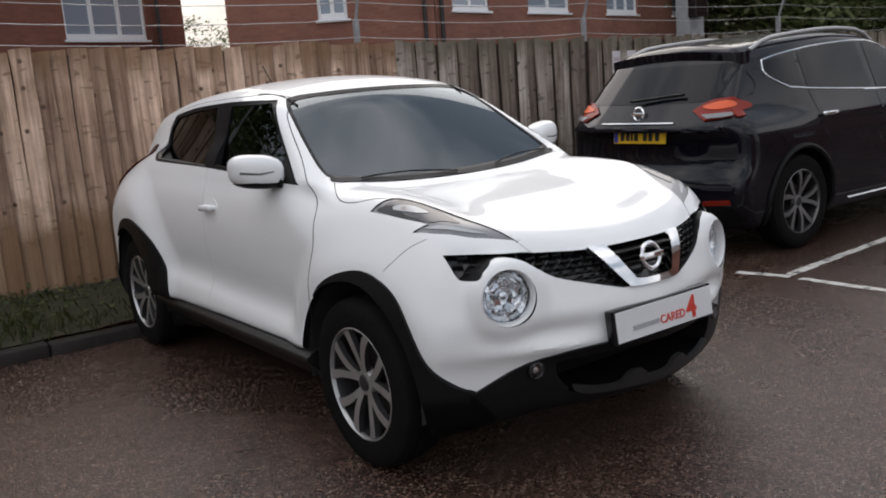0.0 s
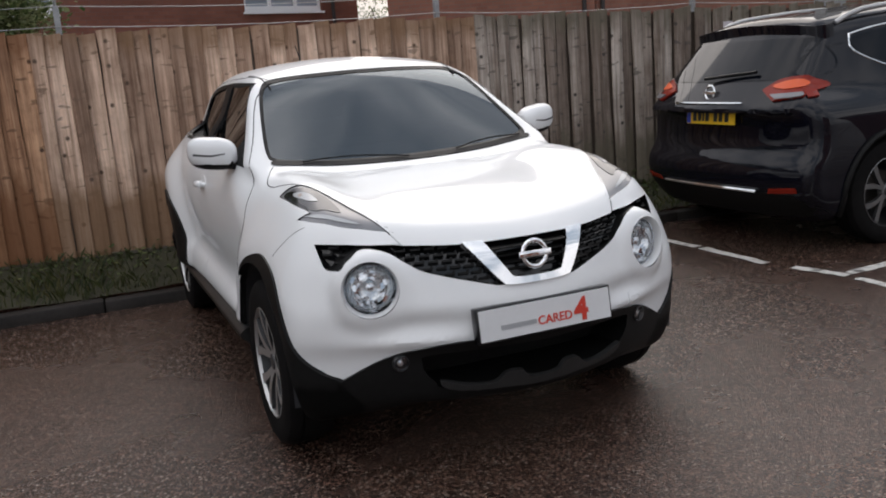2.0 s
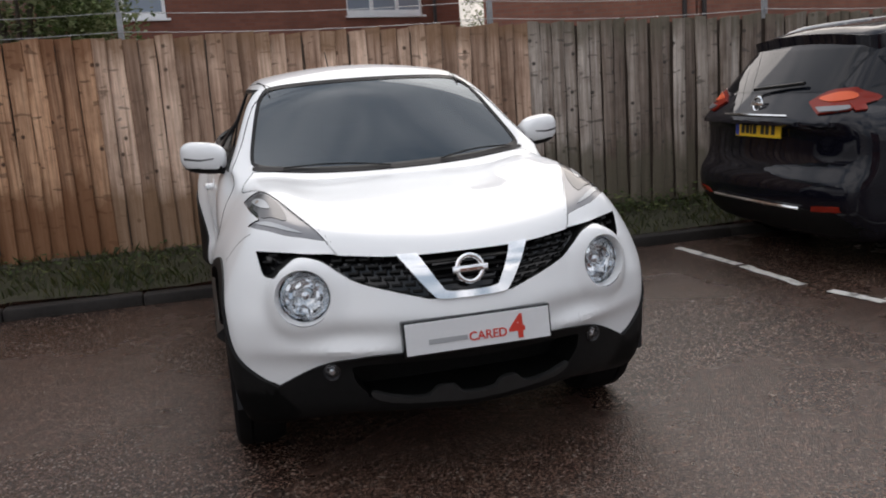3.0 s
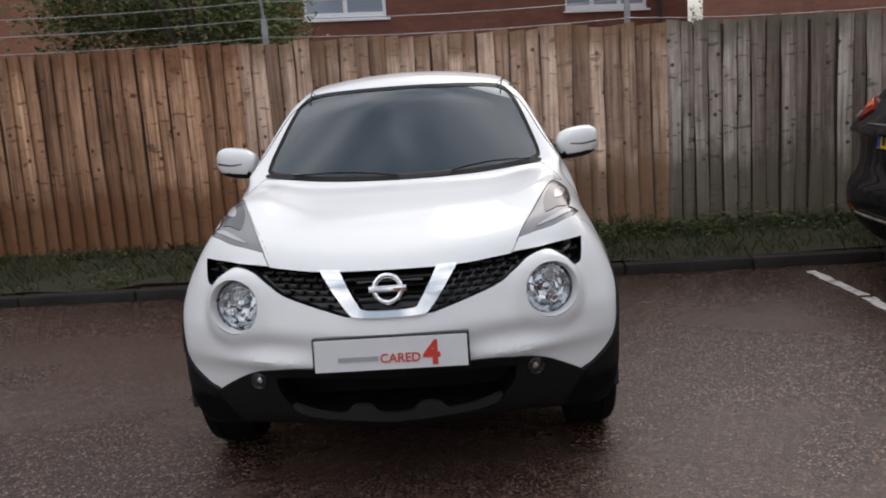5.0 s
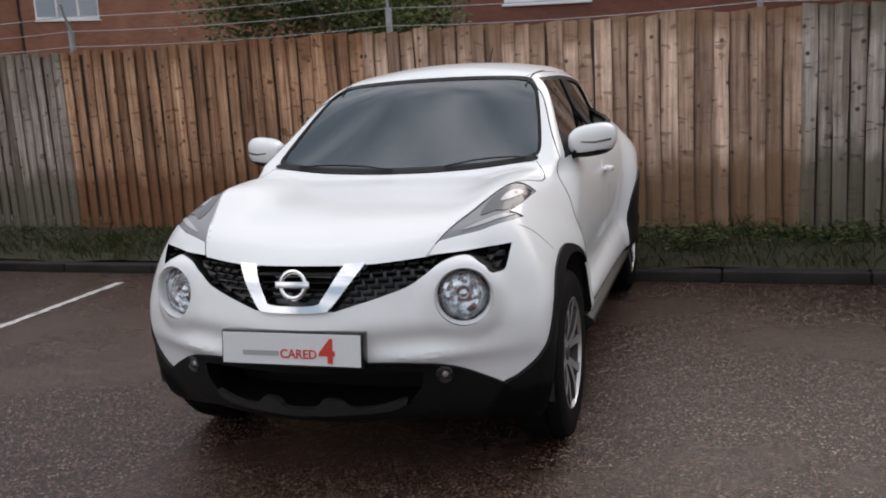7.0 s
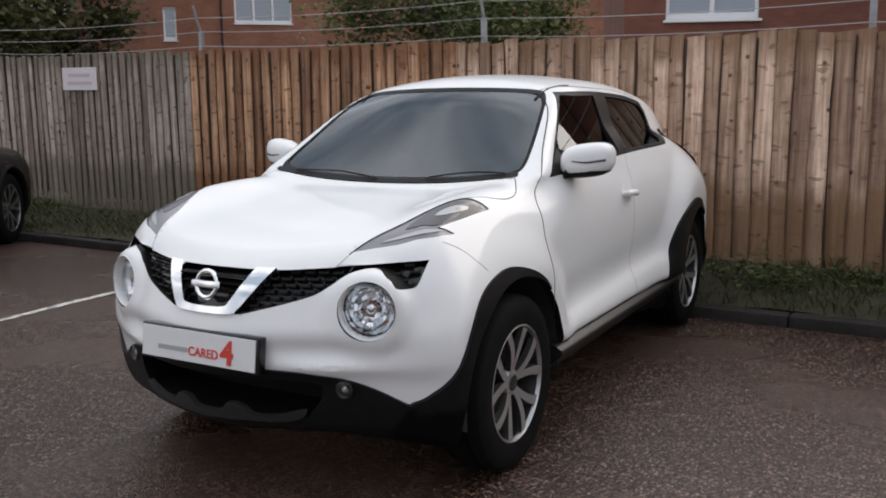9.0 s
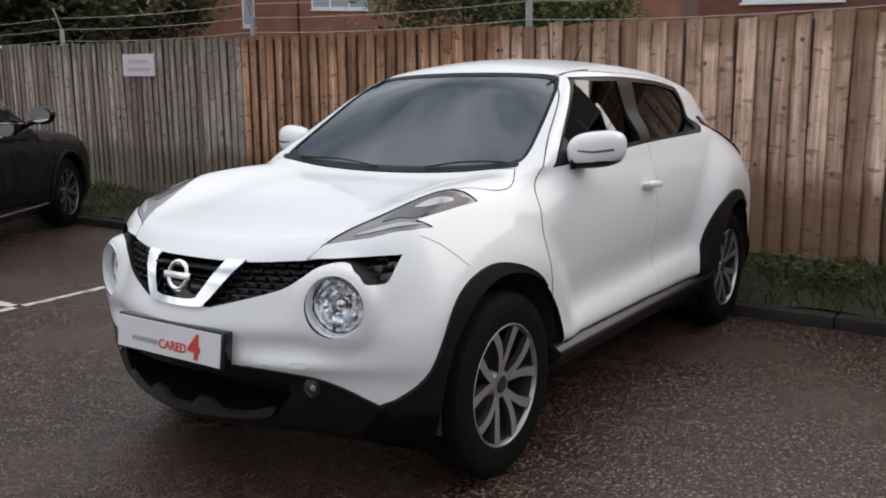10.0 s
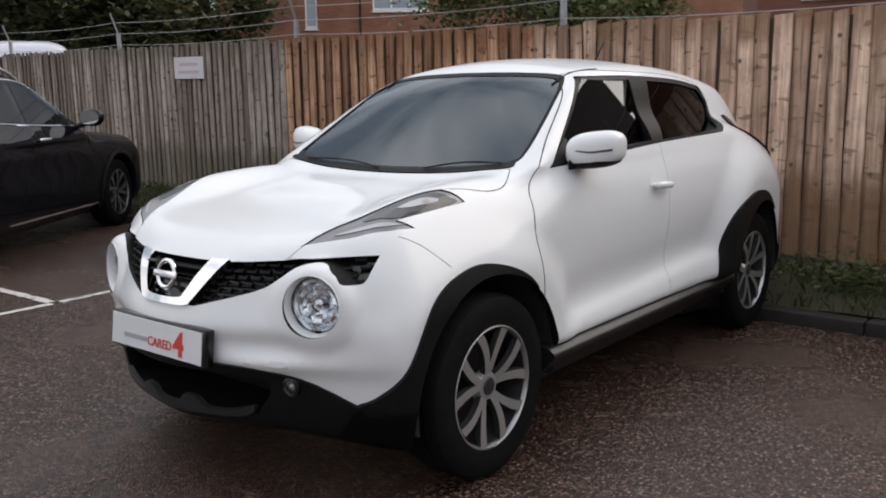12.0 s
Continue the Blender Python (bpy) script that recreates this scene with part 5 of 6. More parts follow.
    inlay("housing", ((0.572, -0.374), (0.62, -0.338), (0.658, -0.31), (0.68, -0.19), (0.688, -0.06), (0.664, -0.05), (0.625, -0.11), (0.58, -0.25)), M["lamp_smoke"], -0.0015, "smoked grey inner housing")
    inlay("pocket", ((0.662, -0.095), (0.692, -0.02), (0.69, -0.18), (0.672, -0.295), (0.666, -0.26), (0.676, -0.19)), M["gloss_black"], -0.0008, "black lamp pocket")
    inlay("reflector", ((0.622, -0.26), (0.652, -0.225), (0.674, -0.13), (0.668, -0.1), (0.642, -0.15), (0.625, -0.21)), M["lamp_pale"], 0.0002, "bright reflector")
    inlay("bulb", ((0.652, -0.165), (0.663, -0.165), (0.664, -0.145), (0.654, -0.143)), M["amber"], 0.0012, "amber bulb")
    inlay("light_guide", ((0.53, -0.465), (0.6, -0.42), (0.665, -0.355), (0.69, -0.29), (0.672, -0.325), (0.6, -0.398)), M["lamp_pale"], -0.0012, "pale light guide")
    part("wing_gap", trace(smooth_loop([(-0.35, 0.912), (-0.315, 0.895), (-0.274, 0.869), (-0.197, 0.796)], 5, False), "left", s, shape, -0.001, 0.0018, False), M["trim"], car)
    part("seal", trace(line, "top", 1, shape, -0.001, 0.0014), M["gloss_black"], top_lamp, "thin black seal", 50)

# tow-eye cover
cover = [(0.425, 0.502), (0.49, 0.497), (0.495, 0.52), (0.485, 0.54), (0.43, 0.545), (0.422, 0.52)]
part("tow_cover", sheet(smooth_loop(cover, 3), "front", -1, shape, 0.0025, 0.006, 0.02), M["white_paint"], car, "square tow-eye cover")

# mirrors, handles
for s, d in zip((1, -1), door_parts):
    def mirror_field(x, y, z, grow=0.0):
        u = (x * s - 0.832) / 0.106
        v = (y - 0.70 - 0.03 * u) / 0.08
        w = (z - 1.13 - 0.012 * u) / 0.072
        f = (np.abs(u) ** 3 + np.abs(v) ** 2.6 + np.abs(w) ** 2.8) ** (1 / 2.8) - 1
        return np.maximum(f * 0.066, (y - 0.763))
    cap_me = field_mesh("mirror_cap", mirror_field, (s * 0.9 - 0.2, 0.5, 1.03), (s * 0.9 + 0.16, 0.86, 1.25), 0.008)
    mir = part("door_mirror", finish(cap_me, M["white_paint"], 50), None, car, "white door mirror on a black foot")
    mbvh = tree_of(cap_me)
    band = [(s * 0.79, 1.125), (s * 0.85, 1.118), (s * 0.92, 1.127), (s * 0.92, 1.137), (s * 0.85, 1.126), (s * 0.79, 1.13)]
    part("indicator", sheet(band, "front", -1, mbvh, 0.0015, 0.004, 0.02), M["lamp_grey"], mir, "grey indicator strip", 40)
    belly = solid_op(cap_me.copy(), boxed((-2, 0, 0.98), (2, 2, 1.09)), "INTERSECT")
    belly.transform(Matrix.Translation((0, 0.002, -0.003)))
    part("mirror_base", finish(belly, M["trim"]), None, mir, "black plastic underside")
    bm = bmesh.new()
    rod(bm, (s * 0.82, 0.70, 1.083), (s * 0.745, 0.63, 1.078), 0.022, 12, 0.028)
    part("mirror_foot", bm, M["trim"], mir, "black plastic foot", 40)
    sail = [(0.53, 1.07), (0.53, 1.07), (0.62, 1.13), (0.70, 1.175), (0.70, 1.175), (0.75, 1.09), (0.75, 1.09)]
    part("mirror_sail", sheet(smooth_loop(sail, 3), "left", s, shape, 0.003, 0.008, 0.03, field=car_field), M["trim"], d, "black mirror mounting panel", 40)
    bm = bmesh.new()
    bmesh.ops.create_circle(bm, cap_ends=True, segments=24, radius=1, matrix=Matrix.Translation((s * 0.832, 0.7645, 1.13)) @ pose(0, 0, 0, 90) @ Matrix.Diagonal((0.09, 0.048, 1, 1)))
    part("mirror_glass", bm, M["chrome"], mir, "mirror glass")
    hx = shape.ray_cast(Vector((s * 3, 1.335, 0.925)), Vector((-s, 0, 0)))[0].x
    cup = smooth_loop([(1.25, 0.935), (1.29, 0.968), (1.35, 0.973), (1.395, 0.94), (1.35, 0.91), (1.29, 0.907)], 5)
    part("handle_cup", sheet(cup, "left", s, shape, 0.002, 0.004, 0.02), M["white_paint"], d, "shallow handle recess", 40)
    bm = bmesh.new()
    box(bm, (-0.012, -0.07, -0.015), (0.014, 0.07, 0.015), 0.011)
    h = part("door_handle", bm, M["white_paint"], d, "white pull handle", 60)
    h.matrix_local = pose(hx + s * 0.03, 1.335, 0.93, -3, 0, -s * 2)
    for dy in (-0.05, 0.05):
        bm = bmesh.new()
        rod(bm, (hx - s * 0.01, 1.335 + dy, 0.93), (hx + s * 0.03, 1.335 + dy, 0.93), 0.012, 10)
        part("handle_stem", bm, M["white_paint"], d)

# tail lamps, aerial, wipers
for s in (1, -1):
    tl = smooth_loop([(2.60, 1.205), (2.75, 1.165), (2.93, 1.07), (3.06, 0.96), (3.06, 0.96), (3.02, 0.93), (2.88, 1.02), (2.72, 1.115)], 4)
    part("tail_lamp", sheet(tl, "left", s, shape, 0.012, 0.02, 0.03), M["dark_red"], car, "dark red boomerang tail lamp", 40)
for x0, z0, x1, z1 in ((0.58, 1.078, 0.22, 1.05), (-0.02, 1.043, -0.5, 1.066)):
    pts = []
    for i in range(9):
        t = i / 8
        place, normal, _, _ = shape.ray_cast(Vector((x0 + (x1 - x0) * t, -3, z0 + (z1 - z0) * t + 0.012 * math.sin(3.14 * t))), Vector((0, 1, 0)))
        pts.append(place + normal * 0.01)
    part("wiper", tube(bmesh.new(), pts, 0.0035), M["trim"], car, "black wiper at the foot of the windscreen")
seal_me = mesh_of("screen_seal", sheet(grown(screen_line, 0.004), "front", -1, shape, -0.001, 0.012, 0.04), M["gloss_black"])
seal_me = solid_op(seal_me, prism(grown(screen_line, -0.016), "front", -0.3, 1.6), "DIFFERENCE")
cowl = smooth_loop([(-0.63, 0.425), (-0.63, 0.425), (-0.6, 0.387), (-0.3, 0.343), (0.0, 0.326), (0.3, 0.343), (0.6, 0.387), (0.63, 0.425), (0.63, 0.425), (0.3, 0.372), (0.0, 0.356), (-0.3, 0.372)], 4)
part("cowl", sheet(cowl, "top", 1, shape, 0.004, 0.008, 0.03, field=car_field), M["pillar"], car, "black cowl under the windscreen", 40)
part("screen_seal", finish(seal_me, M["pillar"]), None, car, "black band round the windscreen")
for s in (1, -1):
    pts = []
    for i in range(9):
        y = 0.9 + 0.34 * i / 8
        x = s * (0.485 + 0.03 * i / 8)
        place, normal, _, _ = shape.ray_cast(Vector((x, y + 0.02, 3)), Vector((0, 0, -1)))
        pts.append(place + normal * 0.0005)
    part("roof_seam", tube(bmesh.new(), pts, 0.0035), M["trim"], car, "thin black roof seam")
    shut = smooth_loop([(0.30, 0.47), (0.30, 0.62), (0.297, 0.80), (0.335, 0.92), (0.36, 0.985), (0.435, 1.06), (0.56, 1.15), (0.715, 1.25), (0.855, 1.34), (0.975, 1.415), (1.06, 1.442), (1.2, 1.452), (1.5, 1.448)], 6, False)
    part("door_gap", trace(shut, "left", s, shape, -0.0008, 0.0026, False), M["trim"], car)
    part("door_gap", trace(smooth_loop([(1.5, 1.448), (1.8, 1.442), (2.1, 1.425), (2.36, 1.385), (2.45, 1.29)], 5, False), "left", s, shape, -0.001, 0.002, False), M["trim"], car)

bm = bmesh.new()
rod(bm, (0.0, 2.13, 1.495), (0.0, 2.26, 1.63), 0.0045, 6, 0.003)
rod(bm, (0.0, 2.11, 1.49), (0.0, 2.14, 1.515), 0.016, 10, 0.009)
part("aerial", bm, M["trim"], car, "thin black roof aerial", 40)

# cabin furniture
bm = bmesh.new()
box(bm, (-0.64, 0.5, 0.72), (0.64, 0.92, 0.985), 0.05)
part("dashboard", bm, M["cabin"], car, "", 40)
for x in (-0.36, 0.36):
    seat = part("seat", boxed((x - 0.25, 1.15, 0.62), (x + 0.25, 1.68, 0.76), 0.05), M["seat"], car, "dark cloth seat", 40)
    bm = boxed((-0.24, -0.07, 0.0), (0.24, 0.07, 0.56), 0.06)
    part("backrest", bm, M["seat"], seat, "", 40).matrix_local = pose(x, 1.68, 0.72, -14)
    bm = boxed((-0.13, -0.05, 0.0), (0.13, 0.05, 0.16), 0.045)
    part("headrest", bm, M["seat"], seat, "", 40).matrix_local = pose(x, 1.83, 1.27, -10)
part("rear_seat", boxed((-0.6, 2.35, 0.62), (0.6, 2.55, 1.15), 0.06), M["seat"], car, "dark cloth rear seat", 40)
bm = bmesh.new()
ring_pts = [(0.185 * math.cos(i * math.pi / 14), 0.185 * math.sin(i * math.pi / 14)) for i in range(28)]
for i in range(28):
    a, b = ring_pts[i], ring_pts[(i + 1) % 28]
    rod(bm, (a[0], a[1], 0), (b[0], b[1], 0), 0.016, 6)
box(bm, (-0.17, -0.03, -0.02), (0.17, 0.03, 0.01), 0.01)
part("steering_wheel", bm, M["cabin"], car, "", 50).matrix_local = pose(-0.36, 0.99, 0.98, 65, 0, 0)
part("rear_view_mirror", boxed((-0.12, 0.92, 1.33), (0.12, 0.95, 1.39), 0.012), M["cabin"], car)


# wheels
def spoke(bm, base_angle, lean, r0, r1, w0, w1, x_in, x_out, n=7):
    """A curved spoke with a raised machined face; lean bends it round the axle as it runs outwards."""
    rings = []
    for i in range(n + 1):
        t = i / n
        r = r0 + (r1 - r0) * t
        a = base_angle + lean * t**1.3
        w = w0 + (w1 - w0) * t
        face = x_in + (x_out - x_in) * (1 - (1 - t) ** 2)
        c, sn = math.cos(a), math.sin(a)
        ring = []
        for k, dx in ((-0.5, -0.022), (-0.42, 0.0), (0.42, 0.0), (0.5, -0.022)):
            px, pz = r * c - sn * w * k, r * sn + c * w * k
            ring.append(bm.verts.new((face + dx, px, pz)))
        rings.append(ring)
    for p, q in zip(rings, rings[1:]):
        for k in range(3):
            f = bm.faces.new((p[k], p[k + 1], q[k + 1], q[k]))
            f.material_index = 0 if k == 1 else 1
    return bm


def make_wheel(parent, radius, rim_r, width, pairs, m, spread=0.22, face=None):
    """A wheel at the origin, outer face towards +x: barrel, tyre, spoked rim, cap, brake disc."""
    bm = bmesh.new()
    lathe(bm, [(width * 0.40, rim_r - 0.012), (0.0, rim_r - 0.03), (-width * 0.4, rim_r - 0.02), (-width * 0.42, 0.02)], 48)
    wheel = part("wheel", bm, M["alloy_dark"], parent, "black tyre on a machined alloy wheel", 40)
    wheel.matrix_local = m
    h = width / 2
    prof = [(h * 0.80, rim_r - 0.004), (h * 0.93, rim_r + 0.006), (h * 0.985, rim_r + (radius - rim_r) * 0.4), (h * 0.97, rim_r + (radius - rim_r) * 0.72), (h * 0.86, radius - 0.012), (h * 0.7, radius - 0.003),
            (h * 0.42, radius), (h * 0.40, radius - 0.008), (h * 0.34, radius - 0.008), (h * 0.32, radius), (-h * 0.32, radius), (-h * 0.86, radius - 0.012), (-h, rim_r + 0.04), (-h * 0.9, rim_r)]
    bm = bmesh.new()
    lathe(bm, prof, 64)
    part("tyre", bm, M["rubber"], wheel, "", 30)
    bm = bmesh.new()
    for p in range(pairs):
        a = 2 * math.pi * (p + 0.25) / pairs
        for sgn in (1, -1):
            spoke(bm, a + sgn * 0.13, sgn * spread, 0.045, rim_r - 0.008, 0.03, 0.046, width * 0.33, width * 0.44)
    lathe_bm = bmesh.new()
    lathe(lathe_bm, [(width * 0.25, rim_r - 0.014), (width * 0.42, rim_r - 0.005), (width * 0.465, rim_r - 0.001), (width * 0.455, rim_r + 0.004), (width * 0.3, rim_r)], 64)
    tmp = bpy.data.meshes.new("t")
    lathe_bm.to_mesh(tmp)
    lathe_bm.free()
    bm.from_mesh(tmp)
    lathe(bm, [(width * 0.35, 0.03), (width * 0.33, 0.05), (width * 0.2, 0.062)], 24)
    bmesh.ops.recalc_face_normals(bm, faces=bm.faces[:])
    rim = part("rim", bm, face or M["alloy"], wheel, "machined twin-spoke rim", 30)
    rim.data.materials.append(M["alloy_dark"])
    bm = bmesh.new()
    lathe(bm, [(width * 0.34, 0.034), (width * 0.37, 0.03), (width * 0.38, 0.0)], 24)
    part("centre_cap", bm, M["alloy_dark"], wheel, "", 30)
    bm = bmesh.new()
    lathe(bm, [(0.0, 0.03), (0.0, 0.14), (-0.02, 0.14), (-0.02, 0.03)], 36)
    part("brake_disc", bm, M["brake"], wheel, "", 30)
    return wheel


for y, z in AXLES:
    for s in (1, -1):
        m = pose(s * 0.732, y, z, 20 if y else 0, 0, 0)
        if s < 0:
            m = m @ pose(0, 0, 0, 0, 0, 180)
        make_wheel(car, 0.334, 0.219, 0.205, 5, m)


# ---- the black cars ----
sw_z = spline([0.15, 0.22, 0.32, 0.5, 0.8, 1.0, 1.1, 1.2, 1.3], [0.76, 0.82, 0.875, 0.895, 0.895, 0.885, 0.86, 0.80, 0.74])
s_top = spline([-0.95, -0.85, -0.7, -0.3, 0.4, 0.8, 2.0, 3.0, 3.6], [0.80, 0.90, 0.955, 1.01, 1.06, 1.08, 1.11, 1.14, 1.12])
s_nose = spline([0.15, 0.3, 0.5, 0.7, 0.85, 1.0], [-0.8, -0.9, -0.93, -0.92, -0.89, -0.8])
s_tail = spline([0.15, 0.3, 0.42, 0.6, 0.7, 0.85, 1.0, 1.12, 1.25], [3.42, 3.56, 3.65, 3.66, 3.6, 3.585, 3.6, 3.55, 3.44])
s_roof = spline([0.9, 1.35, 1.8, 2.5, 3.0, 3.4, 3.7], [1.44, 1.60, 1.655, 1.64, 1.60, 1.55, 1.5])
s_taper = spline([0.4, 1.0, 2.0, 2.8, 3.5], [-0.02, 0.0, 0.0, -0.03, -0.11])


def suv_field(x, y, z):
    ax = np.abs(x)
    w = sw_z(z) + 0.02 * np.exp(-((y / 0.5) ** 2)) * np.exp(-(((z - 0.65) / 0.3) ** 2)) + 0.02 * np.exp(-(((y - 2.83) / 0.5) ** 2)) * np.exp(-(((z - 0.65) / 0.3) ** 2))
    w = w - 0.012 * np.exp(-(((z - 0.72) / 0.12) ** 2)) * np.exp(-(((y - 1.3) / 0.8) ** 2))
    side = ax - w
    top = z - (s_top(y) - 0.06 * ax**2 - 2.0 * np.maximum(0, ax - 0.66) ** 2)
    nose = s_nose(z) + 0.34 * ax**2.2 - y
    tail = y - (s_tail(z) - 0.16 * ax**3.0)
    f = smax(smax(side, top, 0.1), smax(nose, tail, 0.02), 0.12)
    f = smax(f, 0.2 - z, 0.05)
    g_side = (ax - (0.86 - 0.42 * (z - 1.05) + s_taper(y))) * 0.92
    g_screen = -0.52 * (y - 0.2 * ax**2 - 0.42) + 0.854 * (z - 1.03)
    g_roof = z - (s_roof(y) - 0.14 * ax**2)
    g_back = 0.757 * (y + 0.16 * ax**2 - 3.26) + 0.654 * (z - 1.48)
    g = smax(smax(g_side, g_screen, 0.06), smax(g_roof, g_back, 0.04), 0.08)
    return smin(f, smax(g, 0.95 - z, 0.05), 0.03)


suv_shell = field_mesh("suv_shell", suv_field, (-1.0, -1.05, 0.1), (1.0, 3.8, 1.75), 0.03)
suv_bvh = tree_of(suv_shell)
S_AXLES = ((0.0, 0.36), (2.83, 0.36))


def black_suv(m, label):
    ob = empty_thing("black_suv", m, label, "car", "black cars")
    me = suv_shell.copy()
    for y, z in S_AXLES:
        for s in (1, -1):
            me = solid_op(me, disc_cutter(y, z, 0.415, s * 0.55, s * 1.2), "DIFFERENCE")
    part("body_shell", painted(me, M["black_paint"], M["trim"], suv_field), None, ob)
    for y, z in S_AXLES:
        for s in (1, -1):
            wm = pose(s * 0.79, y, z, 15, 0, 0)
            if s < 0:
                wm = wm @ pose(0, 0, 0, 0, 0, 180)
            make_wheel(ob, 0.36, 0.24, 0.225, 5, wm, 0.2, M["alloy_grey"])
            pts = [(y + 0.425 * math.cos(a), z + 0.425 * math.sin(a)) for a in np.linspace(-0.28, math.pi + 0.28, 30)]
            part("arch_trim", trace(pts, "left", s, suv_bvh, 0.002, 0.022, False), M["trim"], ob, "black plastic wheel-arch trim", 50)
    for s in (1, -1):
        quarter = [(2.62, 1.22), (2.62, 1.22), (2.60, 1.47), (2.60, 1.47), (2.95, 1.42), (2.97, 1.35), (2.88, 1.28), (2.62, 1.22)]
        rear_w = [(1.72, 1.16), (1.72, 1.16), (1.72, 1.52), (1.72, 1.52), (2.2, 1.51), (2.55, 1.475), (2.55, 1.475), (2.57, 1.21), (2.57, 1.21)]
        front_w = [(0.72, 1.12), (0.72, 1.12), (1.1, 1.36), (1.38, 1.49), (1.62, 1.52), (1.62, 1.52), (1.64, 1.155), (1.64, 1.155)]
        for line in (quarter[:-1], rear_w, front_w):
            part("side_window", sheet(smooth_loop(line, 4), "left", s, suv_bvh, 0.003, 0.008, 0.06), M["suv_glass"], ob, "dark tinted side window", 40)
        frame_line = smooth_loop([(0.70, 1.1), (0.70, 1.1), (1.1, 1.375), (1.38, 1.505), (1.7, 1.54), (2.3, 1.52), (2.75, 1.475), (2.98, 1.435), (2.98, 1.435), (3.0, 1.35), (2.93, 1.29), (2.78, 1.22), (2.78, 1.22), (2.4, 1.185), (1.5, 1.13)], 5)
        part("chrome_window_strip", trace(frame_line, "left", s, suv_bvh, 0.002, 0.007), M["chrome"], ob, "chrome strip round the side windows", 50)
        for hy in (1.5, 2.45):
            place = suv_bvh.ray_cast(Vector((s * 4, hy, 1.0)), Vector((-s, 0, 0)))[0]
            h = part("door_handle", boxed((-0.012, -0.1, -0.016), (0.018, 0.1, 0.016), 0.011), M["chrome"], ob, "chrome door handle", 50)
            h.matrix_local = Matrix.Translation(place + Vector((s * 0.03, 0, 0)))
        for gap in ([(1.68, 0.42), (1.67, 0.8), (1.67, 1.12)], [(0.55, 0.42), (0.52, 0.8), (0.58, 1.06)], [(2.38, 0.62), (2.5, 0.85), (2.58, 1.2)]):
            part("door_gap", trace(smooth_loop(gap, 6, False), "left", s, suv_bvh, -0.002, 0.006, False), M["gloss_black"], ob)
        part("sill_strip", trace([(0.45 + 0.09 * i, 0.3) for i in range(20)], "left", s, suv_bvh, 0.004, 0.009, False), M["chrome"], ob, "bright strip along the sill", 50)
        rail_pts = []
        for i in range(15):
            y = 1.35 + 1.7 * i / 14
            p = suv_bvh.ray_cast(Vector((s * 0.6, y, 4)), Vector((0, 0, -1)))[0]
            rail_pts.append(p + Vector((0, 0, 0.045 * min(1, 3 * math.sin(math.pi * i / 14)) + 0.005)))
        part("roof_rail", tube(bmesh.new(), rail_pts, 0.019, 8), M["wire"], ob, "silver roof rail", 50)
        # tail lamp in two lenses, rear and side
        lamp = smooth_loop([(s * a, b) for a, b in ((0.47, 1.1), (0.47, 1.1), (0.57, 1.165), (0.7, 1.185), (0.7, 1.185), (0.752, 1.12), (0.76, 1.05), (0.76, 1.05), (0.6, 1.03), (0.6, 1.03))], 4)
        part("tail_lamp", sheet(lamp, "front", 1, suv_bvh, 0.014, 0.02, 0.04, 6.0, 3.5), M["red_lamp"], ob, "red tail lamp", 40)
        lamp = smooth_loop([(3.46, 1.045), (3.46, 1.045), (3.46, 1.12), (3.445, 1.17), (3.445, 1.17), (3.36, 1.11), (3.36, 1.11), (3.385, 1.05), (3.385, 1.05)], 4)
        part("tail_lamp", sheet(lamp, "left", s, suv_bvh, 0.014, 0.02, 0.04, 6.0, 0.8), M["red_lamp"], ob, "red tail lamp", 40)
        clear = smooth_loop([(s * a, b) for a, b in ((0.56, 1.066), (0.56, 1.066), (0.74, 1.075), (0.74, 1.075), (0.75, 1.05), (0.62, 1.037), (0.62, 1.037))], 4)
        part("reverse_lamp", sheet(clear, "front", 1, suv_bvh, 0.023, 0.02, 0.04, 6.0, 3.5), M["lamp_liner"], ob, "pale reversing lamp", 40)
        core = smooth_loop([(s * a, b) for a, b in ((0.54, 1.12), (0.62, 1.15), (0.7, 1.158), (0.725, 1.115), (0.64, 1.1))], 4)
        part("lamp_core", sheet(core, "front", 1, suv_bvh, 0.02, 0.018, 0.04, 6.0, 3.5), M["lamp_core"], ob, "orange-red lamp core", 40)
        part("reflector", sheet([(s * 0.58, 0.415), (s * 0.8, 0.43), (s * 0.8, 0.465), (s * 0.6, 0.45)], "front", 1, suv_bvh, 0.006, 0.01, 0.04, 6.0, 3.5), M["red_lamp"], ob, "red bumper reflector", 40)
        bm = bmesh.new()
        bmesh.ops.create_icosphere(bm, subdivisions=3, radius=1, matrix=Matrix.Translation((s * 1.0, 0.72, 1.18)) @ Matrix.Diagonal((0.12, 0.075, 0.09, 1)))
        mir = part("door_mirror", bm, M["black_paint"], ob, "black door mirror", 60)
        bm = bmesh.new()
        rod(bm, (s * 0.95, 0.72, 1.13), (s * 0.83, 0.66, 1.1), 0.03, 8)
        part("mirror_foot", bm, M["trim"], mir)
        bm = bmesh.new()
        bmesh.ops.create_circle(bm, cap_ends=True, segments=20, radius=1, matrix=Matrix.Translation((s * 1.0, 0.797, 1.18)) @ pose(0, 0, 0, 90) @ Matrix.Diagonal((0.098, 0.07, 1, 1)))
        part("mirror_glass", bm, M["chrome"], mir)
        head = smooth_loop([(s * a, b) for a, b in ((0.42, 0.80), (0.6, 0.84), (0.78, 0.87), (0.76, 0.8), (0.55, 0.76))], 4)
        part("headlamp", sheet(head, "front", -1, suv_bvh, 0.006, 0.012, 0.04, 6.0, 0.8), M["lamp_liner"], ob, "clear headlamp", 40)
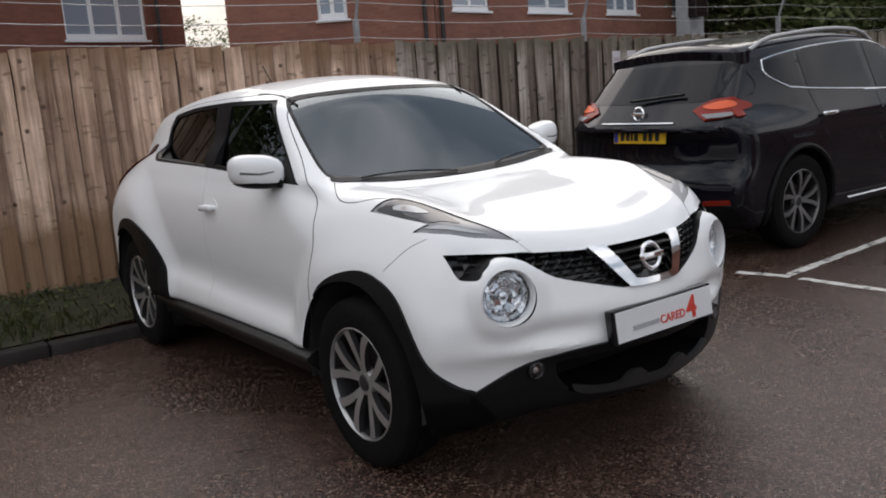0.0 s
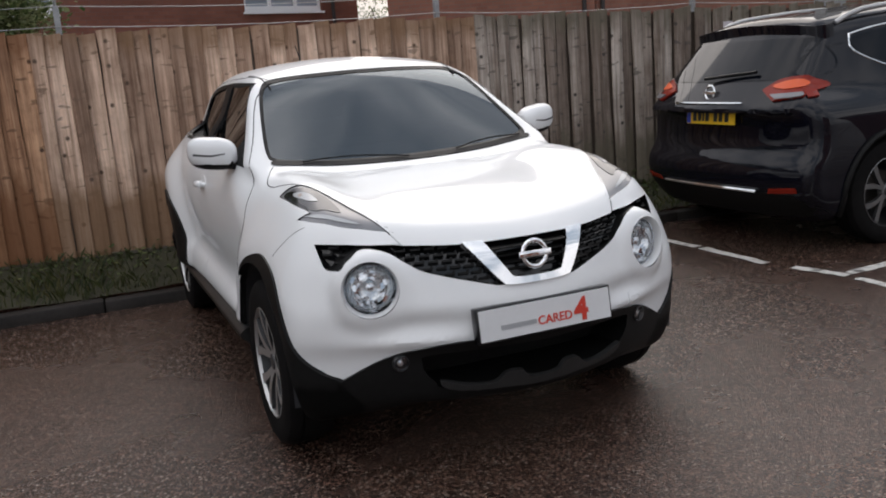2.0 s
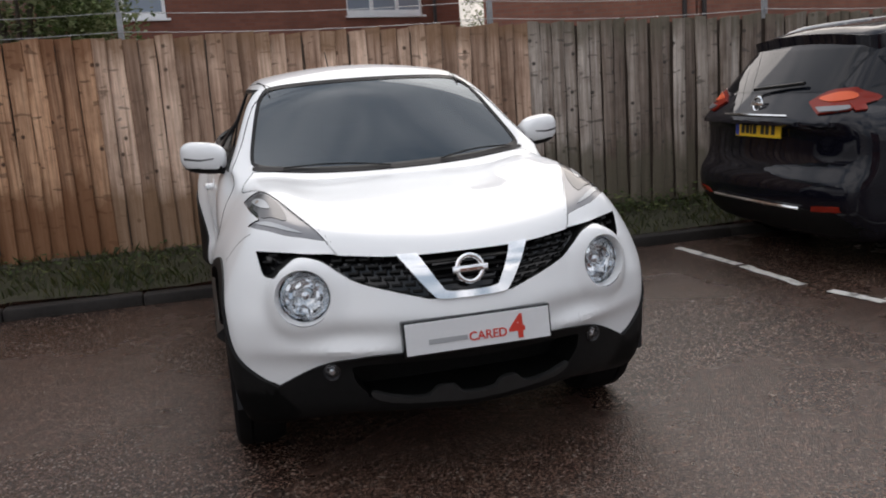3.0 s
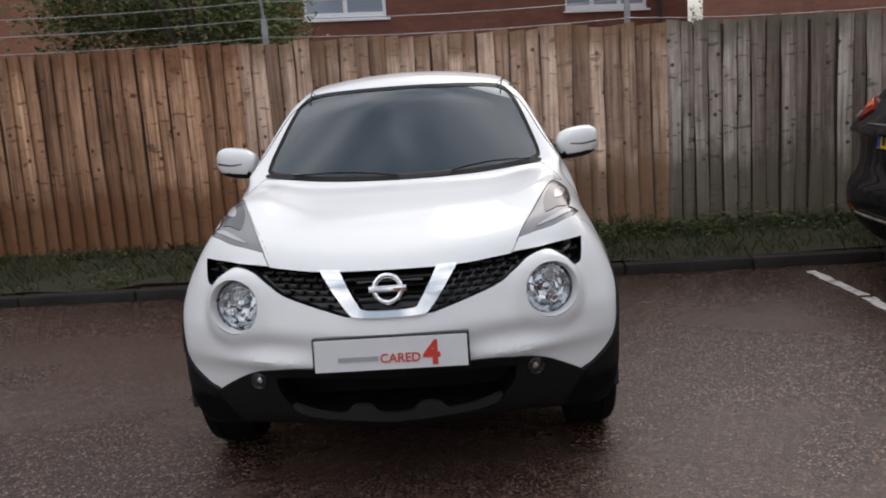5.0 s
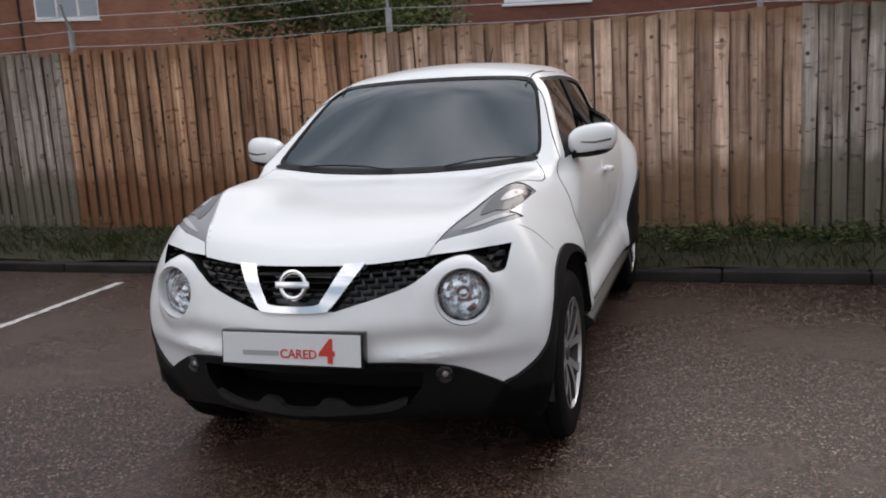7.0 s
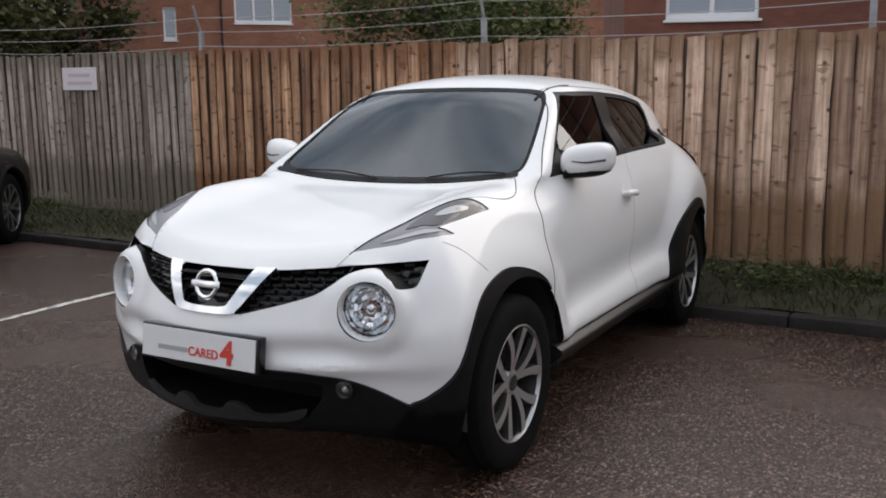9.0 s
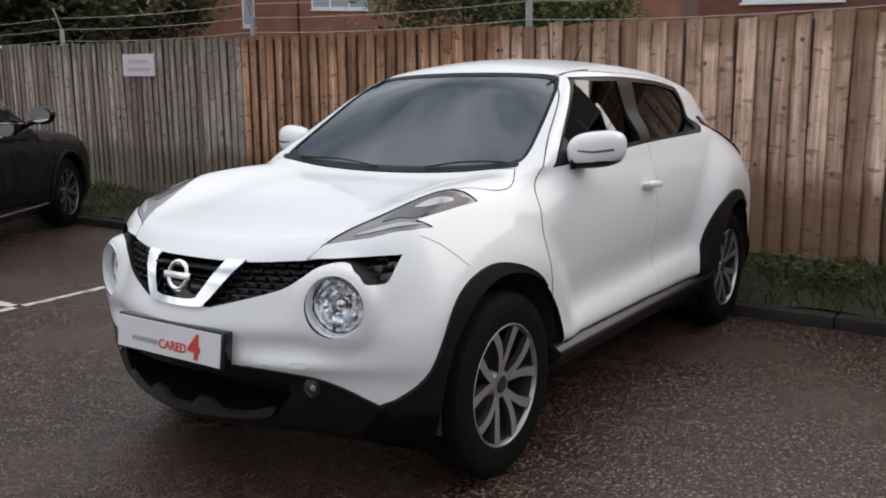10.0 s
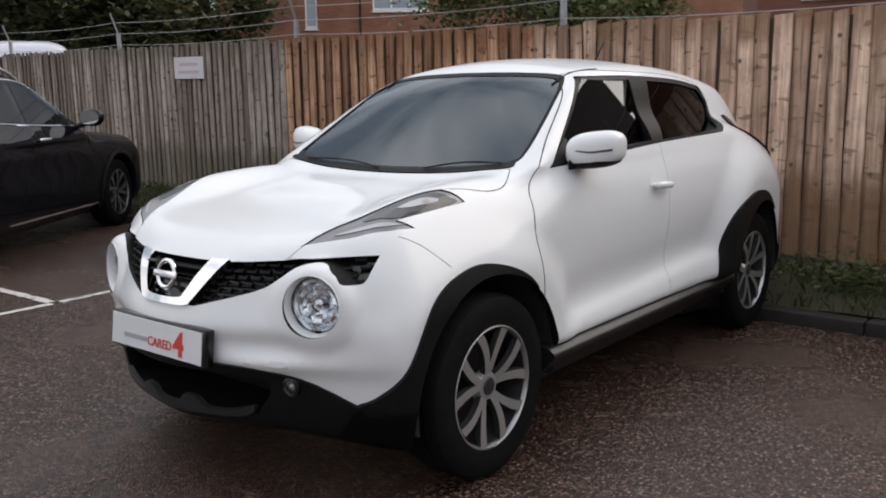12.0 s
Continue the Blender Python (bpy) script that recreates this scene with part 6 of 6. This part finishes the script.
    rear_glass_line = smooth_loop([(-0.60, 1.43), (0.60, 1.43), (0.66, 1.36), (0.72, 1.22), (0.69, 1.18), (0.4, 1.165), (-0.4, 1.165), (-0.69, 1.18), (-0.72, 1.22), (-0.66, 1.36)], 4)
    part("rear_window", sheet(rear_glass_line, "front", 1, suv_bvh, 0.003, 0.008, 0.05, 6.0, 3.5), M["suv_glass"], ob, "dark rear window", 40)
    bm = bmesh.new()
    spo = [(-0.64, 0.0), (-0.6, 0.13), (-0.3, 0.17), (0.3, 0.17), (0.6, 0.13), (0.64, 0.0)]
    up = [bm.verts.new((a, 3.1 + b, 1.565 - 0.12 * a * a - b * 0.12)) for a, b in smooth_loop(spo, 4, False)]
    dn = [bm.verts.new((a, 3.1 + b * 0.9, 1.455 - 0.12 * a * a - b * 0.05)) for a, b in smooth_loop(spo, 4, False)]
    bm.faces.new(up[::-1])
    bm.faces.new(dn)
    for i in range(len(up)):
        j = (i + 1) % len(up)
        bm.faces.new((up[i], up[j], dn[j], dn[i]))
    part("spoiler", bm, M["black_paint"], ob, "black roof spoiler", 40)
    bm = bmesh.new()
    rod(bm, (0.12, 3.56, 1.19), (-0.35, 3.5, 1.225), 0.012, 6)
    part("rear_wiper", bm, M["trim"], ob)
    part("chrome_strip", trace([(-0.36 + 0.08 * i, 1.02) for i in range(10)], "front", 1, suv_bvh, 0.004, 0.010, False), M["chrome"], ob, "chrome strip above the plate", 50)
    part("bumper_strip", trace([(-0.5 + 0.1 * i, 0.43 + 0.0 * i) for i in range(11)], "front", 1, suv_bvh, 0.014, 0.012, False), M["chrome"], ob, "chrome strip on the rear bumper", 50)
    low = sheet(smooth_loop([(-0.78, 0.39), (-0.6, 0.42), (0.6, 0.42), (0.78, 0.39), (0.74, 0.25), (-0.74, 0.25)], 4), "front", 1, suv_bvh, 0.003, 0.01, 0.06, 6.0, 3.5)
    part("lower_bumper", low, M["trim"], ob, "black plastic lower bumper", 40)
    place, normal, _, _ = suv_bvh.ray_cast(Vector((0, 6, 0.925)), Vector((0, -1, 0)))
    np_ = part("number_plate", boxed((-0.262, 0.0, -0.058), (0.262, 0.012, 0.058), 0.003), M["plate_yellow"], ob, "yellow rear number plate with dark bars")
    np_.matrix_local = Matrix.Translation(place + Vector((0, 0.012, 0))) @ pose(0, 0, 0, 4)
    part("plate_flash", boxed((0.215, 0.0125, -0.052), (0.256, 0.0135, 0.052)), M["blue"], np_)
    for i, x0 in enumerate((0.19, 0.135, 0.085, 0.05, -0.04, -0.095, -0.16)):
        part("plate_bar", boxed((x0 - 0.042 + (0.018 if i == 2 else 0), 0.0125, -0.038), (x0 - 0.002, 0.0135, 0.038)), M["plate_ink"], np_)
    bm = bmesh.new()
    lathe(bm, [(-0.004, 0.042), (0.004, 0.041), (0.009, 0.048), (0.004, 0.057), (-0.004, 0.057)], 32, "Z")
    box(bm, (-0.066, -0.011, -0.003), (0.066, 0.011, 0.009), 0.003)
    place, normal, _, _ = suv_bvh.ray_cast(Vector((0, 6, 1.095)), Vector((0, -1, 0)))
    bd = part("badge", bm, M["chrome"], ob, "round chrome badge with a bar across", 40)
    bd.matrix_local = Matrix.Translation(place + Vector((0, 0.022, 0.0))) @ pose(0, 0, 0, -80)
    return ob


suv = black_suv(pose(6.53, 1.87, 0, 0, 0, 90), "black estate-style off-road car with red tail lamps and silver roof rails")
near_suv = copy_thing(suv, pose(-6.96, 2.25, 0, 0, 0, 215.6))
tagged(near_suv, "black off-road car parked nose towards the grey fence")


# ---- pale van beyond the fence ----
def van_field(x, y, z):
    return smax(smax(np.abs(x) - (0.95 - 0.12 * np.maximum(0, z - 1.2)), np.abs(y) - (2.4 - 0.35 * np.maximum(0, z - 1.5)), 0.3), smax(z - 2.5, 0.3 - z, 0.1), 0.4)


van = empty_thing("pale_van", pose(-16.6, 6.7, 0, 0, 0, 70), "pale blue-white van parked beyond the fence", "van")
M["van_paint"] = shader("pale_blue_white_paint", (0.6, 0.6, 0.68), 0.3, 0.0, Coat_Weight=1.0)
part("body_shell", finish(field_mesh("van_shell", van_field, (-1.1, -2.6, 0.2), (1.1, 2.6, 2.7), 0.08), M["van_paint"]), None, van)
for y in (-1.5, 1.5):
    for s in (1, -1):
        bm = bmesh.new()
        lathe(bm, [(s * 0.97, 0.02), (s * 0.97, 0.3), (s * 0.92, 0.34), (s * 0.75, 0.34), (s * 0.75, 0.02)], 24)
        part("wheel", bm, M["rubber"], van).location = (0, y, 0.34)
